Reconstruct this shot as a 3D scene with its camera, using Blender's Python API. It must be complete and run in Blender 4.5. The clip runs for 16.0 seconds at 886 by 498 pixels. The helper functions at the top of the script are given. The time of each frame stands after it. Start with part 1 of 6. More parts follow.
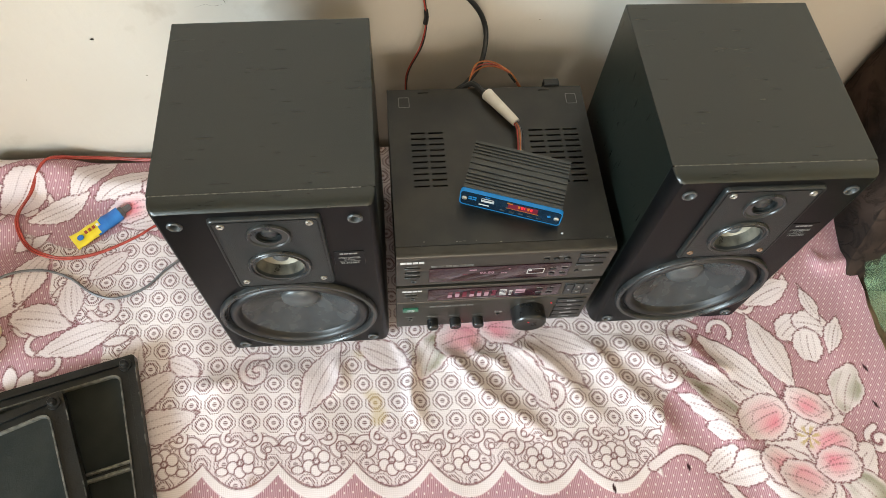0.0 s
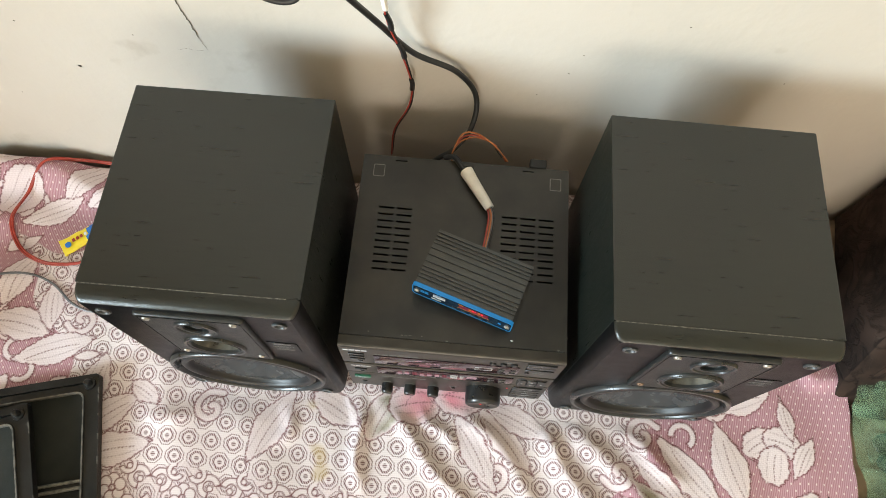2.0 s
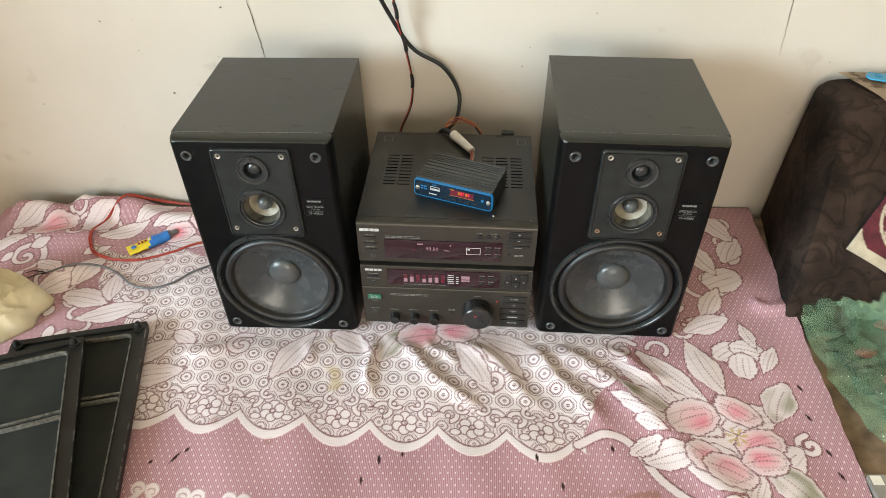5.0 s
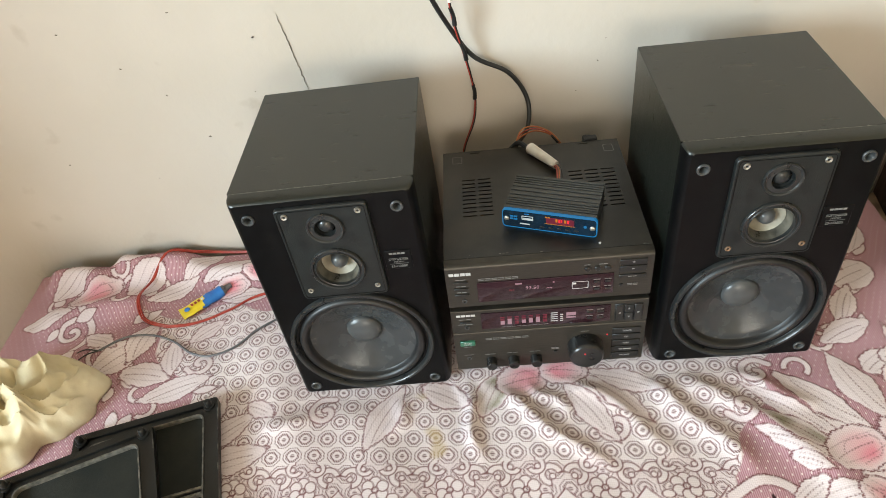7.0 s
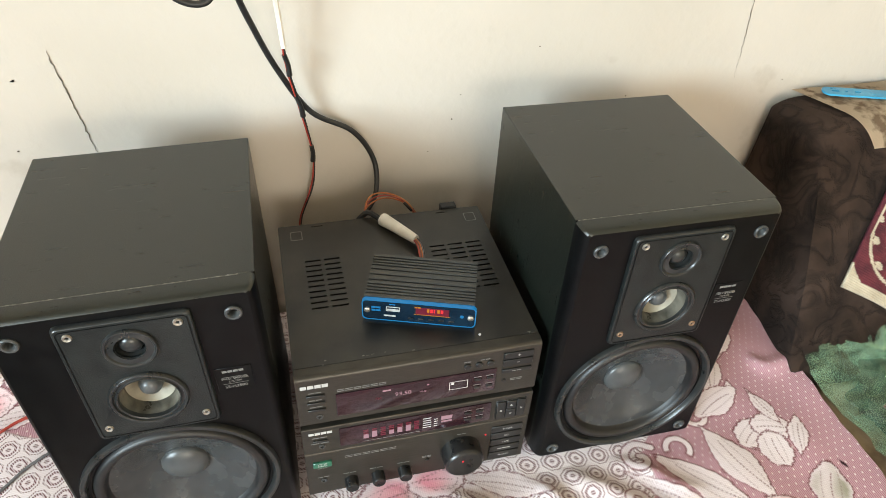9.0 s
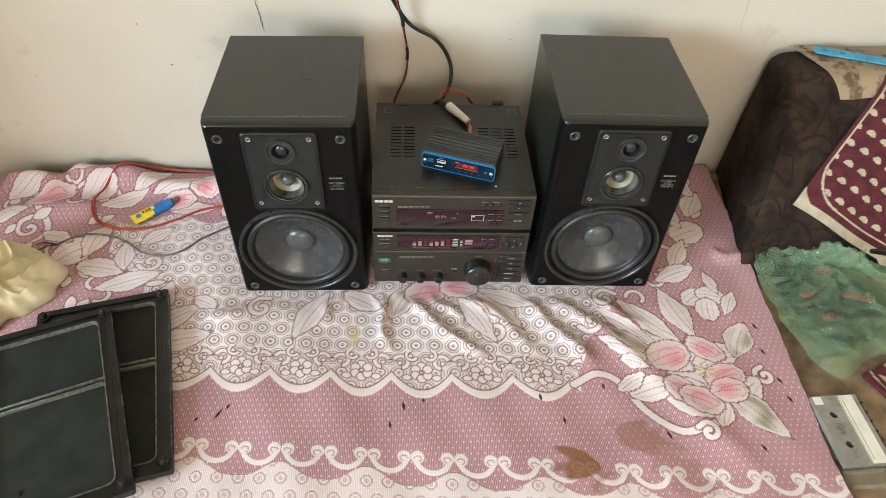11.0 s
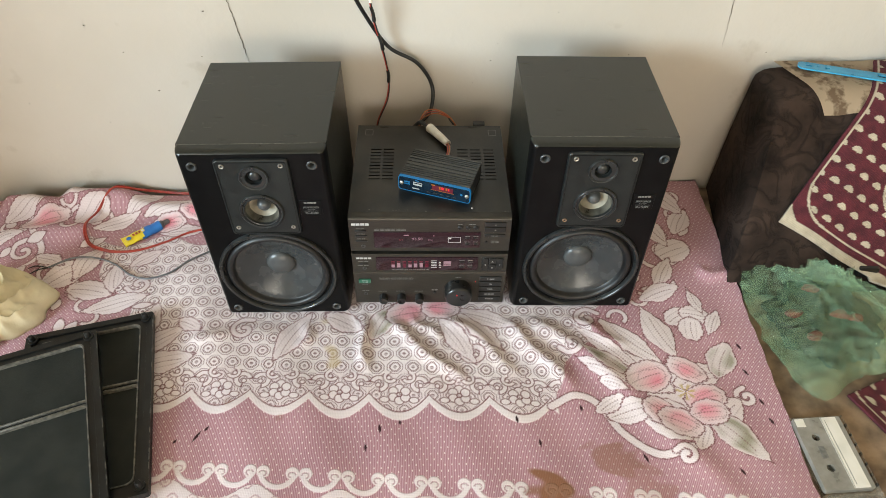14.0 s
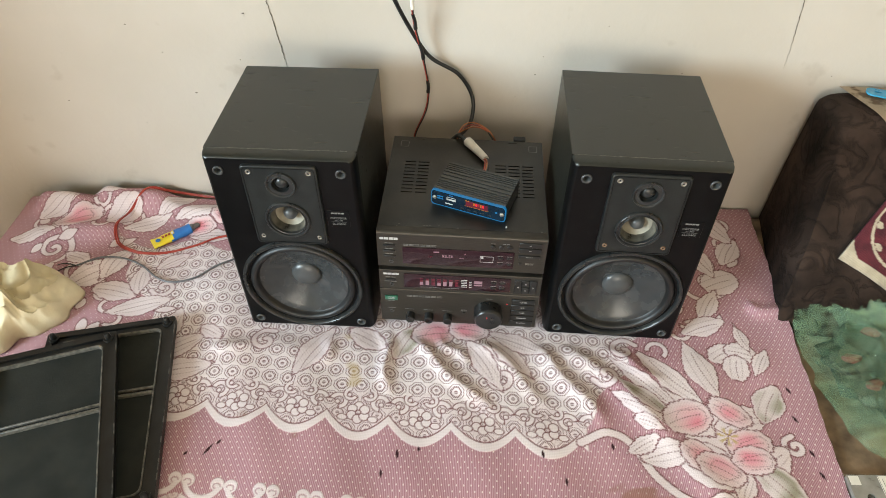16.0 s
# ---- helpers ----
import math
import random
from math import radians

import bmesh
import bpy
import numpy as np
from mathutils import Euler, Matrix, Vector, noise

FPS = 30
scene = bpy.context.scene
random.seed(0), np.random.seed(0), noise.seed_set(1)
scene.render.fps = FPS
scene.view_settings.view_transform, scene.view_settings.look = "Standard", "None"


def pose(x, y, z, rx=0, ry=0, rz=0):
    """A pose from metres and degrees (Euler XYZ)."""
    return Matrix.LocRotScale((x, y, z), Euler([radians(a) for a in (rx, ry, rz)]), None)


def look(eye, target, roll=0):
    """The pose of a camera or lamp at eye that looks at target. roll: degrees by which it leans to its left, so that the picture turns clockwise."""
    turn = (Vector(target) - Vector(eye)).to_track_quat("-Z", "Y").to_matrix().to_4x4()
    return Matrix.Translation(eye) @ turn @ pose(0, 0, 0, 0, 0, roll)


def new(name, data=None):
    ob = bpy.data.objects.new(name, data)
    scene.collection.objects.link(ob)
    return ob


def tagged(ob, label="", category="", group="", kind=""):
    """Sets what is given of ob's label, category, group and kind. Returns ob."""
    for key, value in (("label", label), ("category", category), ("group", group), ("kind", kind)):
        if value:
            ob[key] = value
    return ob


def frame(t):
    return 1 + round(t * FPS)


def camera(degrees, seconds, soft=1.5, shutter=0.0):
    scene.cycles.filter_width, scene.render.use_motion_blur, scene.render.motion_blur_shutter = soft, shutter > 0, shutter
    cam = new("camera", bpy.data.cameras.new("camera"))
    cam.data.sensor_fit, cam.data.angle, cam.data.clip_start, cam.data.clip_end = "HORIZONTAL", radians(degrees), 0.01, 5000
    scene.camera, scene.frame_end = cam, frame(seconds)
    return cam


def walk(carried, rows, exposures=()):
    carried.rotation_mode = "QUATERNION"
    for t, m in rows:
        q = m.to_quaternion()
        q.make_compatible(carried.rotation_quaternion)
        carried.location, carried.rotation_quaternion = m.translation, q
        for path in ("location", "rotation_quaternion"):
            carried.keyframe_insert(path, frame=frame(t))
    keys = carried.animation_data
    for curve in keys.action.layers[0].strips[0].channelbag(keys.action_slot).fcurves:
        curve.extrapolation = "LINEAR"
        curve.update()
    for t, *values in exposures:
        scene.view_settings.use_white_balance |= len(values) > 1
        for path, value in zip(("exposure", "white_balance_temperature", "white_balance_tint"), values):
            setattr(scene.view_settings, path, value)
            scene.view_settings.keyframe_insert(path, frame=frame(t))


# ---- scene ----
cam = camera(65.7, 16.0, 0.6)
PATH = [
    (0, (-0.022, -0.31, 0.788), (0.13, 0.64, -0.965), 3.8),
    (0.5, (0.032, -0.249, 0.843), (0.232, 0.563, -0.974), 10.5),
    (1, (0.091, -0.172, 0.846), (0.152, 0.613, -0.992), 7.3),
    (1.5, (0.106, -0.15, 0.846), (0.086, 0.617, -1.001), 1.2),
    (2, (0.093, -0.158, 0.843), (0.057, 0.618, -1.0), 1.0),
    (2.5, (0.098, -0.187, 0.821), (0.015, 0.63, -1.003), -4.8),
    (3, (0.095, -0.309, 0.76), (0.119, 0.786, -0.914), -4.4),
    (3.5, (0.049, -0.469, 0.728), (0.175, 0.93, -0.696), 1.7),
    (4, (0.103, -0.544, 0.718), (0.156, 0.989, -0.566), 2.3),
    (4.2, (0.132, -0.577, 0.715), (0.108, 0.955, -0.571), 0.6),
    (6.3, (0.079, -0.683, 0.704), (-0.029, 0.810, -0.626), -2.6),
    (6.4, (0.073, -0.665, 0.704), (-0.013, 0.807, -0.650), -1.2),
    (6.5, (0.081, -0.644, 0.712), (-0.061, 0.773, -0.692), -2.6),
    (7, (0.038, -0.528, 0.696), (-0.106, 0.957, -0.636), -10.0),
    (7.5, (-0.005, -0.404, 0.62), (0.271, 1.06, -0.713), -2.2),
    (8, (-0.014, -0.37, 0.609), (0.357, 1.064, -0.735), 0.4),
    (8.5, (-0.009, -0.355, 0.613), (0.442, 1.084, -0.701), 2.6),
    (9, (-0.002, -0.386, 0.647), (0.424, 1.095, -0.627), 1.6),
    (9.5, (0.035, -0.478, 0.628), (0.339, 1.077, -0.592), 0.1),
    (10, (0.051, -0.550, 0.683), (0.214, 0.858, -0.729), 2.6),
    (10.2, (0.062, -0.600, 0.742), (0.100, 0.760, -0.729), 1.0),
    (12.3, (-0.043, -0.722, 0.823), (0.211, 0.719, -0.541), 3.5),
    (12.5, (-0.023, -0.715, 0.821), (0.222, 0.717, -0.553), 3.5),
    (13, (0.017, -0.698, 0.821), (0.199, 0.748, -0.549), 3.0),
    (13.5, (0.055, -0.688, 0.818), (0.169, 0.754, -0.564), 1.4),
    (14, (0.093, -0.686, 0.82), (0.134, 0.724, -0.598), -0.5),
    (14.5, (0.119, -0.681, 0.816), (0.136, 0.715, -0.616), -0.7),
    (15, (0.134, -0.666, 0.813), (0.15, 0.711, -0.637), -0.0),
    (15.5, (0.127, -0.656, 0.8), (0.115, 0.726, -0.645), -0.5),
    (16, (0.106, -0.651, 0.791), (0.029, 0.79, -0.594), -0.8),
]
walk(cam, [(t, look(eye, target, roll)) for t, eye, target, roll in PATH], [(0.0, 0.14), (2.0, 0.12), (3.0, 0.02), (4.0, 0.0), (6.5, -0.04), (7.0, -0.08), (7.5, -0.22), (8.0, -0.02), (8.5, 0.08), (9.0, 0.14), (9.5, 0.10), (10.0, 0.02), (12.5, -0.19), (16.0, -0.15)])

# ---- light ----
world = bpy.data.worlds.new("world")
scene.world = world
world.use_nodes = True
wn = world.node_tree
sky = wn.nodes.new("ShaderNodeTexSky")
sky.sky_type = "NISHITA"
sky.sun_disc = False
sky.sun_elevation, sky.sun_rotation = radians(35), radians(230)
wn.links.new(sky.outputs[0], wn.nodes["Background"].inputs[0])
wn.nodes["Background"].inputs[1].default_value = 0.1


def area_light(name, eye, target, w, h, watts, colour):
    d = bpy.data.lights.new(name, "AREA")
    d.shape, d.size, d.size_y, d.energy, d.color = "RECTANGLE", w, h, watts, colour
    ob = new(name, d)
    ob.matrix_world = look(eye, target)
    return ob


area_light("window_daylight", (-4.14, -3.20, 1.65), (0, 0.1, 0.2), 2.1, 1.45, 480, (0.735, 0.905, 1.0))
# warm front fill without a known source, added to lift the shadows
area_light("front_fill_light", (0.2, -4.54, 0.75), (0.1, 0, 0.3), 1.5, 1.5, 86, (1.0, 0.90, 0.75))


# ---- materials ----
def material(name, rough=0.5, metal=0.0):
    m = bpy.data.materials.new(name)
    m.use_nodes = True
    b = m.node_tree.nodes["Principled BSDF"]
    b.inputs["Roughness"].default_value, b.inputs["Metallic"].default_value = rough, metal
    return m, m.node_tree, b


def noise_mix(nt, colours, scale, detail=5.0, stretch=(1, 1, 1), lo=0.35, hi=0.65):
    """A colour that wanders between two colours with noise in object space."""
    co = nt.nodes.new("ShaderNodeTexCoord")
    mp = nt.nodes.new("ShaderNodeMapping")
    mp.inputs["Scale"].default_value = stretch
    nz = nt.nodes.new("ShaderNodeTexNoise")
    nz.inputs["Scale"].default_value, nz.inputs["Detail"].default_value = scale, detail
    rp = nt.nodes.new("ShaderNodeValToRGB")
    rp.color_ramp.elements[0].position, rp.color_ramp.elements[1].position = lo, hi
    rp.color_ramp.elements[0].color = (*colours[0], 1)
    rp.color_ramp.elements[1].color = (*colours[1], 1)
    nt.links.new(co.outputs["Object"], mp.inputs[0])
    nt.links.new(mp.outputs[0], nz.inputs["Vector"])
    nt.links.new(nz.outputs["Fac"], rp.inputs[0])
    return rp.outputs[0], nz.outputs["Fac"], mp


def bumped(nt, b, scale, strength, distance=0.001, source=None):
    if source is None:
        co = nt.nodes.new("ShaderNodeTexCoord")
        nz = nt.nodes.new("ShaderNodeTexNoise")
        nz.inputs["Scale"].default_value, nz.inputs["Detail"].default_value = scale, 6
        nt.links.new(co.outputs["Object"], nz.inputs["Vector"])
        source = nz.outputs["Fac"]
    bp = nt.nodes.new("ShaderNodeBump")
    bp.inputs["Strength"].default_value, bp.inputs["Distance"].default_value = strength, distance
    nt.links.new(source, bp.inputs["Height"])
    nt.links.new(bp.outputs[0], b.inputs["Normal"])


def surface(name, a, c, scale, rough=0.5, metal=0.0, bump=0.2, bump_scale=400, stretch=(1, 1, 1), lo=0.35, hi=0.65, rough_var=0.1, spec=0.5):
    m, nt, b = material(name, rough, metal)
    b.inputs["Specular IOR Level"].default_value = spec
    col, fac, _ = noise_mix(nt, (a, c), scale, 6, stretch, lo, hi)
    nt.links.new(col, b.inputs["Base Color"])
    mr = nt.nodes.new("ShaderNodeMapRange")
    mr.inputs["To Min"].default_value, mr.inputs["To Max"].default_value = rough - rough_var, min(1, rough + rough_var)
    nt.links.new(fac, mr.inputs["Value"])
    nt.links.new(mr.outputs[0], b.inputs["Roughness"])
    if bump:
        bumped(nt, b, bump_scale, bump)
    return m


def glowing(name, colour, strength):
    m, nt, b = material(name, 0.4)
    b.inputs["Base Color"].default_value = (*(0.15 * k for k in colour), 1)
    b.inputs["Emission Color"].default_value = (*colour, 1)
    b.inputs["Emission Strength"].default_value = strength
    return m


VINYL = surface("black_vinyl_woodgrain", (0.0042, 0.0066, 0.0050), (0.0062, 0.0092, 0.0070), 30, 0.31, 0, 0.22, 900, (1, 12, 1), spec=0.72)
BAFFLE = surface("black_moulded_plastic", (0.0018, 0.0018, 0.0020), (0.0034, 0.0036, 0.0037), 60, 0.37, 0, 0.1, 1500, spec=0.14)
PLATE = surface("dark_grey_plastic", (0.006, 0.008, 0.008), (0.011, 0.014, 0.0135), 80, 0.40, 0, 0.35, 900, spec=0.36)
RUBBER = surface("black_rubber", (0.005, 0.005, 0.005), (0.009, 0.009, 0.009), 50, 0.45, 0, 0.1, 600)
RINGMAT = surface("satin_black_ring", (0.012, 0.0135, 0.0135), (0.020, 0.022, 0.022), 60, 0.30, 0, 0.06, 700)
CONE = surface("grey_paper_cone", (0.026, 0.029, 0.030), (0.042, 0.046, 0.047), 40, 0.27, 0, 0.1, 500)
DUSTCAP = surface("grey_dust_cap", (0.044, 0.047, 0.048), (0.066, 0.070, 0.070), 60, 0.34, 0, 0.06, 600)
MIDCONE = surface("aged_cream_paper_cone", (0.15, 0.135, 0.100), (0.30, 0.28, 0.22), 45, 0.6, 0, 0.2, 400)
CHROME = surface("dull_clear_collar", (0.045, 0.042, 0.034), (0.16, 0.15, 0.12), 60, 0.3, 0.2, 0.2, 300)
SCREW = surface("worn_screw_metal", (0.30, 0.28, 0.24), (0.48, 0.46, 0.42), 300, 0.4, 0.8, 0.2, 900)
RUSTSCREW = surface("rusty_screw_metal", (0.16, 0.09, 0.05), (0.30, 0.20, 0.13), 300, 0.6, 0.5, 0.3, 900)
SOCKET = surface("grey_socket_rim", (0.03, 0.033, 0.033), (0.06, 0.063, 0.063), 200, 0.35, 0, 0.1, 800)
HOLE = surface("hole_black", (0.003, 0.003, 0.003), (0.005, 0.005, 0.005), 50, 0.8, 0, 0)
PRINT = surface("silver_print", (0.36, 0.36, 0.35), (0.46, 0.46, 0.45), 200, 0.5, 0, 0)
DIMPRINT = surface("dim_grey_print", (0.12, 0.12, 0.11), (0.19, 0.19, 0.18), 200, 0.5, 0, 0)
EDGEWEAR = surface("rubbed_edge", (0.04, 0.04, 0.036), (0.17, 0.165, 0.14), 300, 0.6, 0, 0)
STEEL = surface("black_painted_steel_dusty", (0.004, 0.004, 0.0036), (0.028, 0.025, 0.019), 17, 0.32, 0, 0.16, 1800, spec=0.56)
FASCIA = surface("dark_bronze_brushed_fascia", (0.037, 0.033, 0.027), (0.052, 0.047, 0.039), 60, 0.36, 0.55, 0.05, 900, (1, 1, 30))
BUTTON = surface("dark_button_plastic", (0.007, 0.007, 0.0068), (0.012, 0.012, 0.011), 90, 0.4, 0, 0)
# the red in this glass paints the display's faint glow into its colour
GLASS = surface("smoked_display_window", (0.014, 0.006, 0.008), (0.026, 0.009, 0.013), 30, 0.08, 0, 0, rough_var=0.03)
KNOB = surface("black_knob_plastic", (0.010, 0.010, 0.010), (0.016, 0.016, 0.016), 90, 0.3, 0, 0)
VFD = glowing("display_segment_pink", (0.60, 0.36, 0.42), 0.42)
VFDRED = glowing("display_segment_red", (0.32, 0.02, 0.06), 0.24)
GREENKEY = surface("green_power_key", (0.02, 0.10, 0.06), (0.03, 0.14, 0.085), 100, 0.3, 0, 0)
REDLED = glowing("red_led", (0.9, 0.03, 0.04), 1.0)
BLUELED = glowing("blue_led_edge", (0.01, 0.22, 0.52), 0.62)
BLUEGLASS = surface("blue_tinted_acrylic_front", (0.003, 0.010, 0.020), (0.006, 0.018, 0.034), 40, 0.10, 0, 0, rough_var=0.03)
YELLOWLED = glowing("amber_led", (0.8, 0.30, 0.02), 0.5)
ALU = surface("dark_anodised_aluminium", (0.062, 0.063, 0.061), (0.090, 0.091, 0.087), 70, 0.42, 0.6, 0.15, 1200, (1, 20, 1))
WHITEPLASTIC = surface("white_heat_shrink", (0.74, 0.70, 0.63), (0.84, 0.81, 0.75), 80, 0.5, 0, 0.3, 300)
BLACKCABLE = surface("black_cable_sheath", (0.010, 0.010, 0.010), (0.02, 0.02, 0.02), 80, 0.45, 0, 0.1, 600)
REDWIRE = surface("red_wire_sheath", (0.30, 0.03, 0.02), (0.42, 0.06, 0.04), 80, 0.4, 0, 0)
ORANGEWIRE = surface("orange_wire_sheath", (0.45, 0.13, 0.04), (0.55, 0.20, 0.06), 80, 0.45, 0, 0)
BROWNWIRE = surface("brown_wire_sheath", (0.14, 0.05, 0.03), (0.20, 0.08, 0.05), 80, 0.45, 0, 0)
GREYWIRE = surface("grey_wire_sheath", (0.10, 0.10, 0.11), (0.16, 0.16, 0.17), 80, 0.45, 0, 0)
WOOD = surface("brown_bed_frame_wood", (0.10, 0.06, 0.035), (0.17, 0.10, 0.06), 8, 0.5, 0, 0.2, 60, (1, 8, 8))
FLOORMAT = surface("grey_cement_floor", (0.20, 0.14, 0.10), (0.28, 0.20, 0.15), 5, 0.6, 0, 0.3, 60)
CEILMAT = surface("white_ceiling_paint", (0.54, 0.49, 0.40), (0.60, 0.55, 0.46), 4, 0.8, 0, 0.1, 80)


def wall_material():
    m, nt, b = material("cream_wall_paint", 0.6)
    big, f1, _ = noise_mix(nt, ((0.495, 0.449, 0.386), (0.570, 0.523, 0.465)), 3.0, 8, lo=0.3, hi=0.7)
    small, f2, _ = noise_mix(nt, ((0.45, 0.37, 0.27), (1, 1, 1)), 14.0, 10, lo=0.26, hi=0.36)
    mx = nt.nodes.new("ShaderNodeMix")
    mx.data_type, mx.blend_type = "RGBA", "MULTIPLY"
    mx.inputs["Factor"].default_value = 0.3
    nt.links.new(big, mx.inputs[6])
    nt.links.new(small, mx.inputs[7])
    nt.links.new(mx.outputs[2], b.inputs["Base Color"])
    bumped(nt, b, 90, 0.25, 0.002)
    return m


WALL = wall_material()
# yellow picked for the unseen walls so that they bounce warm light
BOUNCEWALL = surface("yellow_bounce_wall_paint", (0.50, 0.38, 0.23), (0.58, 0.45, 0.29), 4, 0.7, 0, 0.2, 80)


# ---- builders ----
def bm_object(name, bm, mat, parent=None, label="", smooth=False):
    me = bpy.data.meshes.new(name)
    bm.normal_update()
    bm.to_mesh(me)
    bm.free()
    for mt in (mat if isinstance(mat, (list, tuple)) else [mat]):
        me.materials.append(mt)
    if smooth:
        for p in me.polygons:
            p.use_smooth = True
        me.set_sharp_from_angle(angle=radians(40))
    ob = new(name, me)
    ob.parent = parent
    if label:
        ob["label"] = label
    return ob


def part(name, bm, mat, parent, label="", smooth=True):
    return bm_object(name, bm, mat, parent, label, smooth)


def thing(name, m, label, category, group="", kind=""):
    ob = new(name)
    ob.empty_display_size = 0.02
    ob.matrix_world = m
    return tagged(ob, label, category, group, kind)


def box(x0, x1, y0, y1, z0, z1, bevel=0.0, segs=2):
    bm = bmesh.new()
    bmesh.ops.create_cube(bm, size=1)
    for v in bm.verts:
        v.co = Vector(((x0 + x1) / 2 + v.co.x * (x1 - x0), (y0 + y1) / 2 + v.co.y * (y1 - y0), (z0 + z1) / 2 + v.co.z * (z1 - z0)))
    if bevel:
        bmesh.ops.bevel(bm, geom=bm.edges[:], offset=bevel, segments=segs, affect="EDGES", profile=0.6)
    return bm


def lathe(profile, centre=(0, 0, 0), n=48, closed=False):
    """Turns (radius, depth) pairs round the y axis; depth runs along +y."""
    bm = bmesh.new()
    rings = []
    for r, d in profile:
        if r < 1e-6:
            rings.append([bm.verts.new((centre[0], centre[1] + d, centre[2]))])
        else:
            rings.append([bm.verts.new((centre[0] + r * math.cos(2 * math.pi * i / n), centre[1] + d, centre[2] + r * math.sin(2 * math.pi * i / n))) for i in range(n)])
    for a, c in zip(rings, rings[1:]):
        for i in range(n):
            j = (i + 1) % n
            q = [a[i % len(a)], a[j % len(a)], c[j % len(c)], c[i % len(c)]]
            q = [v for k, v in enumerate(q) if v not in q[:k]]
            if len(q) > 2:
                bm.faces.new(q)
    bmesh.ops.recalc_face_normals(bm, faces=bm.faces[:])
    return bm


def round_rect(w, h, r, n=5, cx=0, cz=0):
    pts = []
    for sx, sz, a0 in ((1, 1, 0), (-1, 1, 90), (-1, -1, 180), (1, -1, 270)):
        for i in range(n + 1):
            a = radians(a0 + 90 * i / n)
            pts.append((cx + sx * (w / 2 - r) + r * math.cos(a), cz + sz * (h / 2 - r) + r * math.sin(a)))
    return pts


def circle(cx, cz, r, n=48):
    return [(cx + r * math.cos(2 * math.pi * i / n), cz + r * math.sin(2 * math.pi * i / n)) for i in range(n)]


def sheet(outer, holes, y0, y1, bevel=0.0):
    """A board in the xz plane from depth y0 (front) to y1, with holes through it."""
    bm = bmesh.new()
    loops = []
    for pts in [outer] + list(holes):
        vs = [bm.verts.new((x, y0, z)) for x, z in pts]
        loops.append(vs)
        for a, c in zip(vs, vs[1:] + vs[:1]):
            bm.edges.new((a, c))
    bmesh.ops.triangle_fill(bm, edges=bm.edges[:], use_beauty=True, normal=(0, -1, 0))
    for k, vs in enumerate(loops):
        back = [bm.verts.new((v.co.x, y1, v.co.z)) for v in vs]
        for i in range(len(vs)):
            j = (i + 1) % len(vs)
            bm.faces.new((vs[i], vs[j], back[j], back[i]))
    if bevel:
        bm.normal_update()
        rim = [e for e in bm.edges if e.verts[0] in loops[0] and e.verts[1] in loops[0] and len(e.link_faces) == 2 and abs(e.link_faces[0].normal.dot(e.link_faces[1].normal)) < 0.5]
        bmesh.ops.bevel(bm, geom=rim, offset=bevel, segments=3, affect="EDGES", profile=0.5)
    bmesh.ops.recalc_face_normals(bm, faces=bm.faces[:])
    return bm


def joined(*bms):
    out = bmesh.new()
    for b in bms:
        me = bpy.data.meshes.new("join")
        b.to_mesh(me)
        b.free()
        out.from_mesh(me)
        bpy.data.meshes.remove(me)
    return out


def catmull(pts, per=8):
    pts = [Vector(p) for p in pts]
    ext = [2 * pts[0] - pts[1]] + pts + [2 * pts[-1] - pts[-2]]
    out = []
    for i in range(1, len(ext) - 2):
        p0, p1, p2, p3 = ext[i - 1:i + 3]
        for k in range(per):
            t = k / per
            out.append(0.5 * ((2 * p1) + (p2 - p0) * t + (2 * p0 - 5 * p1 + 4 * p2 - p3) * t * t + (3 * p1 - p0 - 3 * p2 + p3) * t ** 3))
    out.append(pts[-1])
    return out


def tube(pts, r, n=8, per=8, taper=None):
    """A round cable along a smooth line through the points."""
    line = catmull(pts, per)
    bm = bmesh.new()
    rings, up = [], Vector((0.13, 0.31, 0.94)).normalized()
    for i, p in enumerate(line):
        d = (line[min(i + 1, len(line) - 1)] - line[max(i - 1, 0)]).normalized()
        side = d.cross(up)
        side = side.normalized() if side.length > 1e-4 else Vector((1, 0, 0))
        up = side.cross(d).normalized()
        rr = r if taper is None else r + (taper - r) * i / (len(line) - 1)
        rings.append([bm.verts.new(p + rr * (math.cos(2 * math.pi * k / n) * side + math.sin(2 * math.pi * k / n) * up)) for k in range(n)])
    for a, c in zip(rings, rings[1:]):
        for k in range(n):
            bm.faces.new((a[k], a[(k + 1) % n], c[(k + 1) % n], c[k]))
    bm.faces.new(rings[0][::-1])
    bm.faces.new(rings[-1])
    return bm


def lettering(name, text, size, m, mat, parent, label=""):
    """Flat raised print in the built-in font; m places it, letters face local -y."""
    cu = bpy.data.curves.new(name, "FONT")
    cu.body, cu.size, cu.extrude, cu.align_x, cu.align_y, cu.resolution_u = text, size, 0.0001, "CENTER", "CENTER", 2
    tmp = bpy.data.objects.new(name, cu)
    me = bpy.data.meshes.new_from_object(tmp)
    bpy.data.objects.remove(tmp)
    bpy.data.curves.remove(cu)
    me.materials.clear()
    me.materials.append(mat)
    me.transform(m @ Matrix.Rotation(radians(90), 4, "X"))
    ob = new(name, me)
    ob.parent = parent
    if label:
        ob["label"] = label
    return ob


def bars(x, z, w, rows, h, gap, y, breaks=3):
    """Rows of short raised bars in place of print too small to read."""
    out = []
    for k in range(rows):
        zz, left = z - k * (h + gap), x - w / 2
        for i in range(breaks):
            ww = w / breaks
            out.append(box(left + i * ww, left + (i + 0.86) * ww, y - 0.0002, y, zz - h / 2, zz + h / 2))
    return joined(*out)


